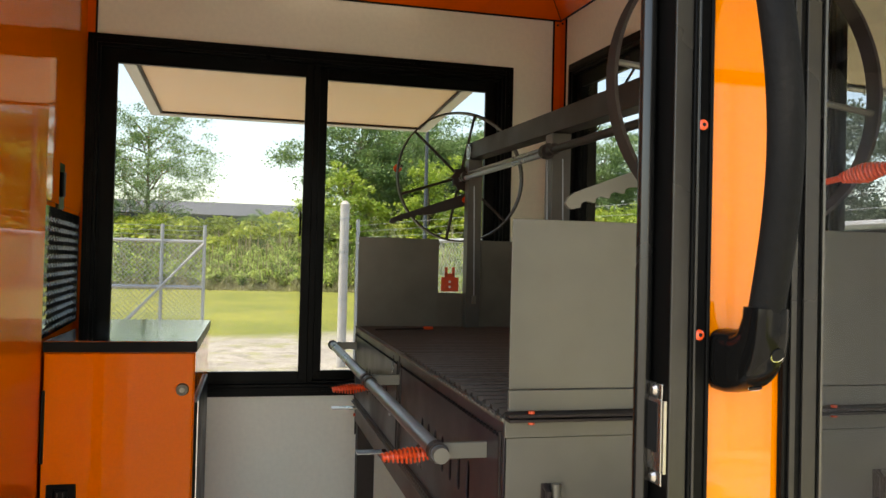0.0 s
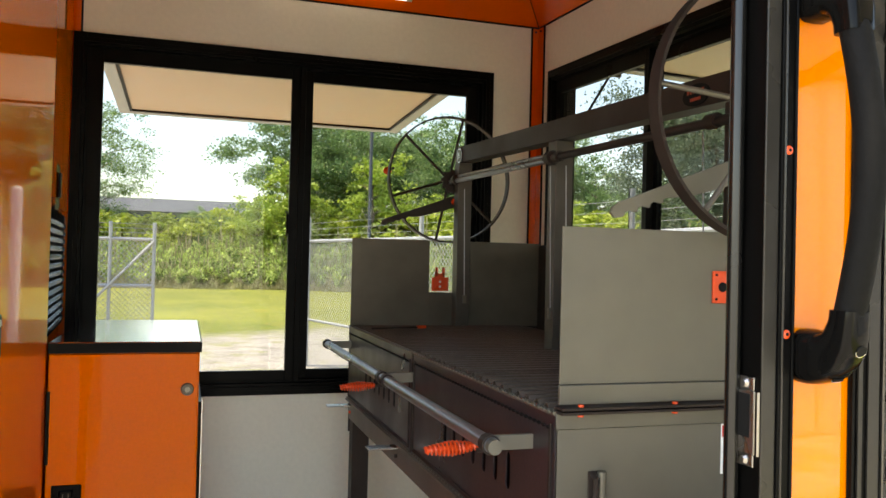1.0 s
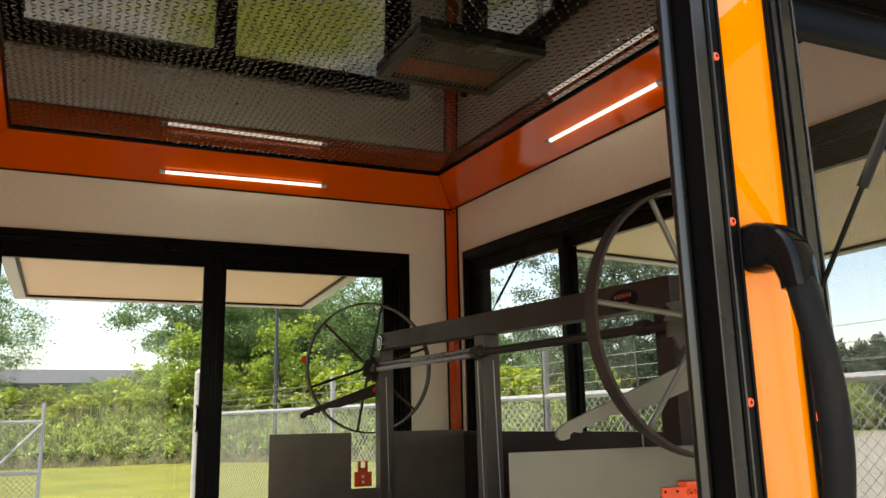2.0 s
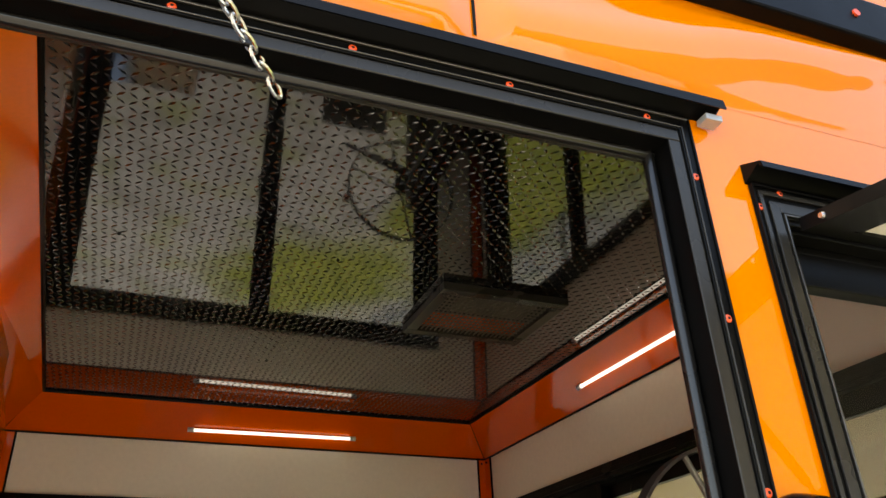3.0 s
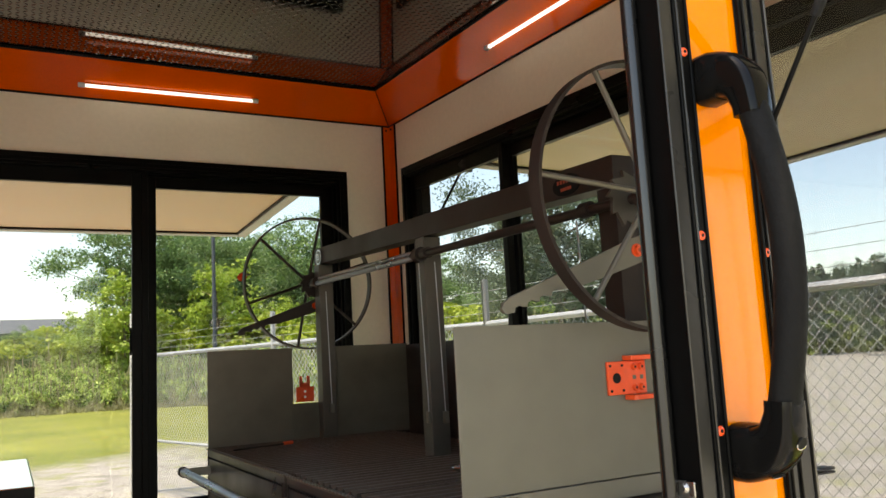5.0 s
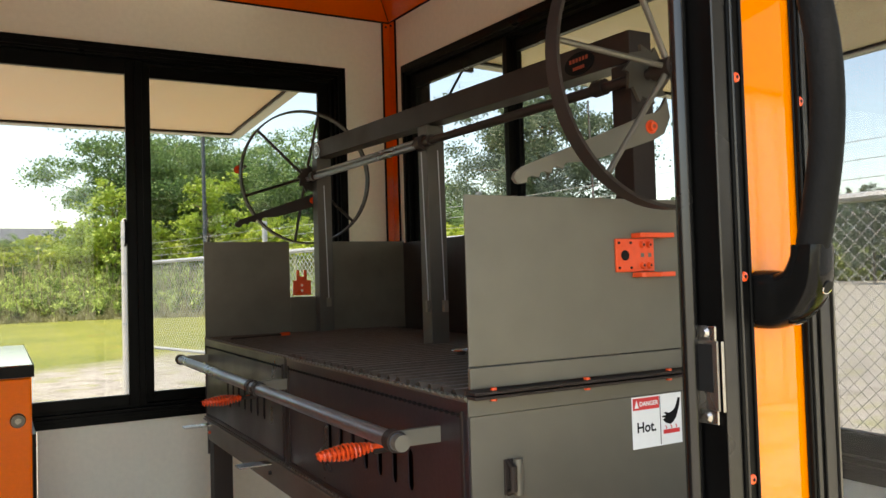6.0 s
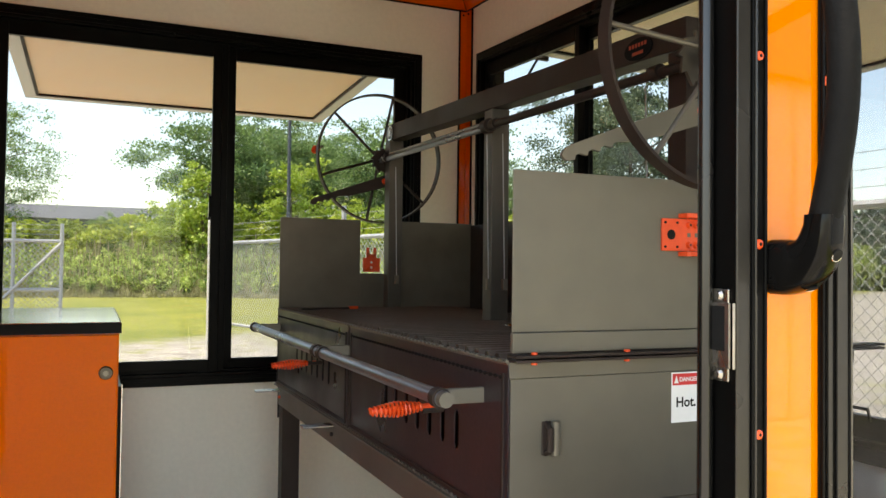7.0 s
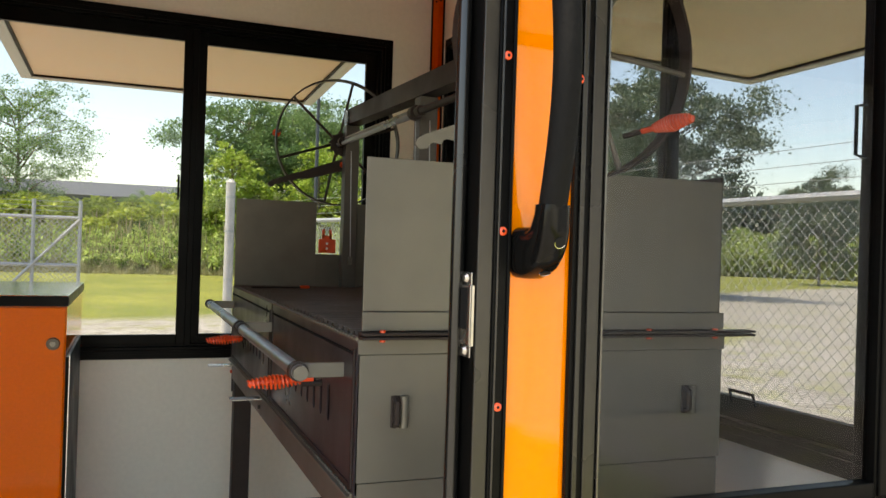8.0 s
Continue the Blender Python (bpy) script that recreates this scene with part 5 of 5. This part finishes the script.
def fence(points, label, post_every=3.0, rail=1.40, lower=None, barbed=3, heavy=()):
    root = thing("chain_link_fence", label, "fence", (*points[0], GZ))
    for k, (p, q) in enumerate(zip(points, points[1:])):
        P, Q = Vector((*p, 0)), Vector((*q, 0))
        ob = new("wire_mesh", chainlink(p, q, GZ + 0.03, rail, r=0.0028 if k == 0 else 0.0014))
        ob.parent, ob.location = root, -ORIGIN[root.name]
        tagged(ob, "galvanised diamond mesh", kind="stuff")
        part("top_rail", sweep([P + Vector((0, 0, rail)), Q + Vector((0, 0, rail))], 0.024, 8), ZINC, root, "", True)
        if lower is not None:
            part("lower_rail", sweep([P + Vector((0, 0, lower)), Q + Vector((0, 0, lower))], 0.02, 8), ZINC, root, "", True)
        n = max(1, round((Q - P).length / post_every))
        for k in range(n + 1):
            c = P.lerp(Q, k / n)
            part("post", cyl(c + Vector((0, 0, GZ)), c + Vector((0, 0, rail + 0.36)), 0.028, 10), ZINC, root, "", True)
        for k in range(barbed):
            z = rail + 0.088 + 0.088 * k
            wire = sweep([P + Vector((0, 0, z)), Q + Vector((0, 0, z))], 0.0022, 4)
            for j in range(int((Q - P).length / 0.22)):
                c = P.lerp(Q, (j + 0.5) / ((Q - P).length / 0.22)) + Vector((0, 0, z))
                sweep([c + Vector((0.0, 0.006, -0.011)), c + Vector((0.0, -0.006, 0.011))], 0.0016, 3, wire)
            part("barbed_wire", wire, ZINC, root)
    for p in heavy:
        part("gate_post", cyl((*p, GZ), (*p, rail + 0.58), 0.068, 18), CONCRETE, root, "thick pale gate post", True)
        for z in (0.55, 1.25, 1.75):
            part("post_band", cyl((*p, z), (*p, z + 0.03), 0.072, 18), ZINC, root, "", True)
        part("post_cap", cyl((*p, rail + 0.58), (*p, rail + 0.63), 0.070, 18, 0.03), CONCRETE, root, "", True)
    return root


fence([(0.42, 9.1), (2.05, 2.7), (2.35, -4.5)], "galvanised chain-link fence with barbed wire", heavy=((0.22, 9.12),), lower=0.24)
gate = thing("gate", "open chain-link gate leaf with a diagonal brace", "gate", (-1.75, 7.3, GZ))
gx0, gx1, gy = -4.1, -1.695, 7.4
for x in (gx0, -3.1, -2.19, gx1):
    part("upright", cyl((x, gy, GZ + 0.08), (x, gy, 1.53), 0.022, 10), ZINC, gate, "", True)
for z in (GZ + 0.12, 0.765, 1.325):
    part("rail", sweep([(gx0, gy, z), (gx1, gy, z)], 0.02, 8), ZINC, gate, "", True)
part("brace", sweep([(-3.1, gy - 0.03, -0.22), (gx1, gy - 0.03, 1.305)], 0.018, 8), ZINC, gate, "", True)
ob = new("wire_mesh", chainlink((gx0, gy), (gx1, gy), GZ + 0.12, 1.325, 0.062, 0.0021))
ob.parent, ob.location = gate, -ORIGIN[gate.name]
tagged(ob, kind="stuff")
for k in range(3):
    part("barbed_wire", sweep([(gx0, gy, 1.40 + 0.055 * k), (gx1, gy, 1.40 + 0.055 * k)], 0.0035, 4), ZINC, gate)
pole = thing("utility_pole", "bare grey pole behind the fence", "pole", (7.4, 36.6, GZ))
part("shaft", cyl((7.4, 36.6, GZ), (7.4, 36.6, 11.5), 0.10, 12, 0.08), ROOFGREY, pole)

shed = thing("far_building", "long low grey building beyond the weeds", "building", (-12, 95, GZ))
part("wall", box((-26, 92, GZ), (6, 100, 6.0)), ROOFGREY, shed)
part("roof", prism([(91.5, 6.0), (100.5, 6.0), (96, 7.7)], "x", -26.5, 6.5), ROOFGREY, shed)

# pale metal barn across the drive, behind the viewer, known only from reflections
BX, BY, BH = 2.0, -8.2, 3.05
barn = thing("metal_building", "pale ribbed metal barn, unseen, roof added for reflections", "building", (BX, BY, GZ))
part("wall", box((BX, BY - 12, GZ), (BX + 18, BY, BH)), mat("pale_metal_siding", (0.84, 0.80, 0.73), 0.5, var=0.06, scale=0.5, fine=4), barn)
# roof added to give the dark band in the cladding's reflections
part("roof", prism([(BY - 12.3, BH), (BY + 0.25, BH), (BY - 6.0, BH + 6.2)], "x", BX - 0.3, BX + 18.3), mat("dark_barn_roofing", (0.035, 0.032, 0.03), 0.7, var=0.2, scale=0.6, fine=5), barn)
for k in range(44):
    part("siding_rib", box((BX + 0.2 + 0.4 * k, BY + 0.004, GZ), (BX + 0.24 + 0.4 * k, BY + 0.03, BH - 0.02)), LIGHTGREY, barn)
part("roller_door", box((BX + 9, BY + 0.032, GZ), (BX + 12, BY + 0.06, 2.2)), LIGHTGREY, barn)

# ---- foliage ----
rng = np.random.default_rng(7)


def leaf_cloud(name, centres, size, material, stretch=(1, 1, 1), up=0.2, broad=0.55):
    """One mesh of small folded leaves about the given centres."""
    c = np.asarray(centres)
    n = len(c)
    d = rng.normal(size=(n, 3)) * stretch
    d[:, 2] += up
    d /= np.linalg.norm(d, axis=1)[:, None]
    s = np.cross(d, rng.normal(size=(n, 3)))
    s /= np.linalg.norm(s, axis=1)[:, None]
    w = (size * rng.uniform(0.6, 1.4, n))[:, None]
    a, b = c - d * w, c + d * w
    nrm = np.cross(d, s)
    p, q = c + s * w * broad + nrm * w * 0.15, c - s * w * broad + nrm * w * 0.15
    verts = np.stack([a, p, b, q], 1).reshape(-1, 3)
    i = np.arange(n)[:, None] * 4
    faces = np.concatenate([i + [0, 1, 2], i + [0, 2, 3]], 1).reshape(-1, 3)
    me = bpy.data.meshes.new(name)
    me.from_pydata(verts.tolist(), [], faces.tolist())
    me.materials.append(material)
    return me


def tree_parts(height, spread, leaves, size, bare, seed):
    """Trunk and limb lines, and the places of the leaves, of one tree that stands at the origin."""
    r = np.random.default_rng(seed)
    limbs, tips = [], []
    lean = r.normal(size=2) * 0.04 * height
    trunk = [(lean[0] * f * f, lean[1] * f * f, height * 0.92 * f) for f in np.linspace(0, 1, 7)]
    limbs.append((trunk, height * 0.016))
    for k in range(22):
        f = bare + (0.97 - bare) * (k + r.uniform()) / 22
        base = np.array([lean[0] * f * f, lean[1] * f * f, height * 0.92 * f])
        a = k * 2.4 + r.uniform(-0.5, 0.5)
        reach = spread * (1 - abs(f - 0.5 - bare * 0.3) * 1.0) * r.uniform(0.55, 1.2)
        end = base + np.array([math.cos(a) * reach, math.sin(a) * reach, reach * r.uniform(0.2, 0.75)])
        mid = (base + end) / 2 + np.array([0, 0, reach * 0.10])
        limbs.append(([tuple(base), tuple(mid), tuple(end)], height * 0.005))
        for _ in range(10):
            c = mid + (end - mid) * r.uniform(-0.3, 1.2) + r.normal(size=3) * reach * 0.24
            tips.append((c, reach * r.uniform(0.08, 0.26)))
        tips.append((end, reach * 0.16))
    tips.append((np.array(trunk[-1]), spread * 0.22))
    weight = np.array([s for _, s in tips]) ** 1.6
    count = np.maximum(6, leaves * weight / weight.sum()).astype(int)
    pts = []
    for (c, s), per in zip(tips, count):
        pts.append(c + r.normal(size=(per, 3)) * s * [0.62, 0.62, 0.36])
    return limbs, np.concatenate(pts)


def tree_mould(height, spread, leaves, size, bare, seed, leaf, label, name="tree"):
    limbs, pts = tree_parts(height, spread, leaves, size, bare, seed)
    root = thing(name, label, "tree", (0, 0, 0), "trees behind the yard")
    bm = bmesh.new()
    for line, r in limbs:
        sweep(line, r, 6, bm, taper=[r * (1 - 0.75 * i / (len(line) - 1)) for i in range(len(line))])
    part("trunk", bm, BARK, root, "", True)
    ob = new("crown", leaf_cloud("crown", pts, size, leaf))
    ob.parent = root
    tagged(ob, kind="stuff")
    return root


def put(mould, spots):
    first = True
    for x, y, s, turn in spots:
        m = Matrix.LocRotScale((x, y, GZ), Euler((0, 0, turn)), (s, s, s))
        if first:
            mould.matrix_basis = m
        else:
            c = copy_thing(mould, pose(x, y, GZ, 0, 0, math.degrees(turn)))
            c.scale = (s, s, s)
        first = False


def ray_spot(deg, dist):
    """A plan point by bearing (degrees to the right of the far wall's outward direction) and distance."""
    a = radians(deg)
    return -1.3 + dist * math.sin(a), -2.9 + dist * math.cos(a)


big = tree_mould(11.0, 4.2, 30000, 0.088, 0.22, 3, LEAF, "full green broadleaf tree behind the weeds")
put(big, [(*ray_spot(6.5, 52), 1.0, 0.4), (*ray_spot(10.5, 55), 1.0, 2.0), (*ray_spot(15, 56), 0.95, 3.4), (*ray_spot(19.5, 54), 0.95, 5.1), (*ray_spot(24, 52), 0.9, 1.2),
          (*ray_spot(29, 50), 0.60, 2.8), (*ray_spot(33, 46), 0.55, 0.1), (*ray_spot(-19, 60), 0.8, 1.0), (*ray_spot(-24, 56), 0.9, 2.2),
          (*ray_spot(2.0, 49), 0.36, 3.9), (*ray_spot(8.5, 64), 1.0, 0.9), (*ray_spot(12.8, 66), 1.05, 1.9), (*ray_spot(17.5, 66), 1.0, 4.4), (*ray_spot(22, 64), 1.0, 2.4), (*ray_spot(26.5, 62), 0.75, 0.2), (*ray_spot(31, 60), 0.62, 5.3)])
light = tree_mould(11.0, 3.4, 26000, 0.062, 0.2, 11, LEAF, "slender green tree with an open crown", "slender_tree")
put(light, [(*ray_spot(-6.5, 52), 0.95, 0.3), (*ray_spot(-10.5, 56), 0.9, 2.0)])
sap = tree_mould(5.2, 1.5, 5000, 0.085, 0.08, 19, LEAF_PALE, "young light-green tree in the weeds", "sapling")
put(sap, [(*ray_spot(6.8, 47), 1.38, 0.2), (*ray_spot(12.7, 47), 1.5, 2.0), (*ray_spot(18.5, 46), 1.0, 3.0), (*ray_spot(26, 43), 0.95, 1.5), (*ray_spot(9.5, 48), 0.95, 4.0), (*ray_spot(22.5, 45), 1.3, 4.4), (*ray_spot(4.6, 48), 1.0, 5.0), (*ray_spot(16.5, 47), 1.05, 1.0)])
dark = tree_mould(9.0, 3.6, 62000, 0.064, 0.15, 23, HEDGE, "tree beyond the road, backlit dark and haze in its green", "tree")
put(dark, [(*ray_spot(36.5, 34), 1.05, 1.0), (*ray_spot(46.5, 62), 0.85, 3.2), (*ray_spot(57, 70), 0.8, 0.5), (*ray_spot(61, 75), 0.9, 2.5), (*ray_spot(53, 80), 0.8, 4.5), (*ray_spot(66, 60), 0.7, 5.5)])


def spread_round(deg, dist):
    """Plan points by bearings and distances."""
    return -1.3 + dist * np.sin(np.radians(deg)), -2.9 + dist * np.cos(np.radians(deg))


def bank_height(deg, depth):
    """Height of the weeds, rising from the lawn's edge to a lumpy ridge."""
    lump = 1 + 0.08 * np.sin(deg * 0.9) + 0.09 * np.sin(deg * 3.1 + 1) + 0.08 * np.sin(deg * 9.3) + 0.05 * np.sin(deg * 21.0 + 2)
    return (1.0 + 2.75 * np.clip(depth / 9, 0, 1) ** 0.8) * lump * (1 - 0.10 * np.clip((5 - deg) / 4, 0, 1))


# a bank of tall weeds along the far side of the lawn, overgrown with vines at its top
plants, per = 6800, 42
deg = rng.uniform(-26, 36, plants)
near = 42 - 5 * np.clip((deg - 8) / 12, 0, 1)
depth = rng.gamma(1.4, 3.0, plants) + 0.35 * np.sin(deg * 5.3) + 0.2 * np.sin(deg * 12.7 + 1)
hmax = bank_height(deg, depth) * rng.uniform(0.62, 1.06, plants)
xs, ys = spread_round(deg, near + depth)
lean = rng.normal(size=(plants, 2)) * 0.10
wide = rng.uniform(0.10, 0.30, plants)
up = rng.uniform(0.0, 1.0, (plants, per)) ** 0.6
reach = wide[:, None] * (1.15 - 0.85 * up)
pts = np.stack([xs[:, None] + lean[:, :1] * up * hmax[:, None] + rng.normal(size=(plants, per)) * reach, ys[:, None] + lean[:, 1:] * up * hmax[:, None] + rng.normal(size=(plants, per)) * reach, GZ + hmax[:, None] * up], 2)
dry = (rng.uniform(size=(plants, per)) < np.where(depth < 3, 0.42, 0.10)[:, None] * (1.05 - 0.8 * up)).ravel()
pts = pts.reshape(-1, 3)
ob = new("weed_bank", leaf_cloud("weed_bank", pts[~dry], 0.115, WEED, (0.8, 0.8, 0.8), 0.45, 0.36))
tagged(ob, "tall tangled yellow-green weeds along the lawn", "weeds", kind="stuff")
ob = new("dry_weeds", leaf_cloud("dry_weeds", pts[dry], 0.15, DRYWEED, (0.2, 0.2, 1.4), 0.9, 0.14))
tagged(ob, "dry pale weed stems at the lawn's edge", "weeds", kind="stuff")
n = 30000
deg = rng.uniform(-26, 36, n)
depth = rng.normal(0.2, 0.75, n)
xs, ys = spread_round(deg, 42 - 5 * np.clip((deg - 8) / 12, 0, 1) + depth)
tall = np.clip(0.45 + 0.35 * depth + 0.25 * np.sin(deg * 4.1), 0.12, 1.3)
ob = new("dry_grass", leaf_cloud("dry_grass", np.stack([xs, ys, GZ + tall * rng.uniform(0.1, 1.0, n)], 1), 0.16, DRYWEED, (0.3, 0.3, 1.0), 0.9, 0.14))
tagged(ob, "short dry grass along the foot of the weeds", "grass", kind="stuff")
# upright stalks that stand out of the weeds
n = 3500
deg = rng.uniform(-26, 36, n)
depth = rng.uniform(0, 8, n)
xs, ys = spread_round(deg, 42 - 5 * np.clip((deg - 8) / 12, 0, 1) + depth)
zs = GZ + bank_height(deg, depth) * rng.uniform(0.75, 1.08, n)
ob = new("weed_stalks", leaf_cloud("weed_stalks", np.stack([xs, ys, zs], 1), 0.36, DRYWEED, (0.1, 0.1, 1.0), 1.6, 0.07))
tagged(ob, "upright pale stalks standing out of the weeds", "weeds", kind="stuff")
# vines over the ridge
mounds = []
for k in range(420):
    d = -26 + 62 * (k + rng.uniform()) / 420
    dep = rng.uniform(6, 13)
    x, y = spread_round(d, 42 - 5 * np.clip((d - 8) / 12, 0, 1) + dep)
    r = rng.uniform(0.3, 1.0)
    v = rng.normal(size=(int(420 * r), 3))
    v /= np.linalg.norm(v, axis=1)[:, None]
    v[:, 2] = np.abs(v[:, 2])
    mounds.append(np.array([x, y, GZ + bank_height(d, dep) - 0.60 * r]) + v * r * rng.uniform(0.7, 1.2, (len(v), 1)) * [1.3, 1.3, 1.0])
ob = new("vine_ridge", leaf_cloud("vine_ridge", np.concatenate(mounds), 0.16, VINE, (1, 1, 0.4), 0.1, 0.7))
tagged(ob, "bright green vines heaped over the weeds", "vines", kind="stuff")
# rough grass and a dark tree line past the drive
n = 80000
deg = rng.uniform(33, 76, n)
dist = 84 + rng.gamma(1.6, 3.5, n)
xs, ys = spread_round(deg, dist)
zs = GZ + (2.4 + 2.5 * np.clip((dist - 84) / 9, 0, 1)) * (1 + 0.08 * np.sin(deg * 2.3)) * rng.uniform(0, 1, n) ** 0.6
ob = new("rough_grass", leaf_cloud("rough_grass", np.stack([xs, ys, zs], 1), 0.28, MEADOW, (0.4, 0.4, 1.2), 0.7, 0.4))
tagged(ob, "rough tall grass past the drive", "grass", kind="stuff")
n = 60000
deg = rng.uniform(33, 76, n)
dist = 100 + rng.uniform(0, 9, n)
xs, ys = spread_round(deg, dist)
zs = GZ + 9.2 * (1 + 0.05 * np.sin(deg * 1.7) + 0.05 * np.sin(deg * 5.9) + 0.04 * np.sin(deg * 14)) * rng.uniform(0.2, 1, n) ** 0.7
ob = new("tree_line", leaf_cloud("tree_line", np.stack([xs, ys, zs], 1), 0.38, HEDGE, (1, 1, 1), 0.2))
tagged(ob, "far tree line past the drive, darkened and hazed in colour", "trees", kind="stuff")
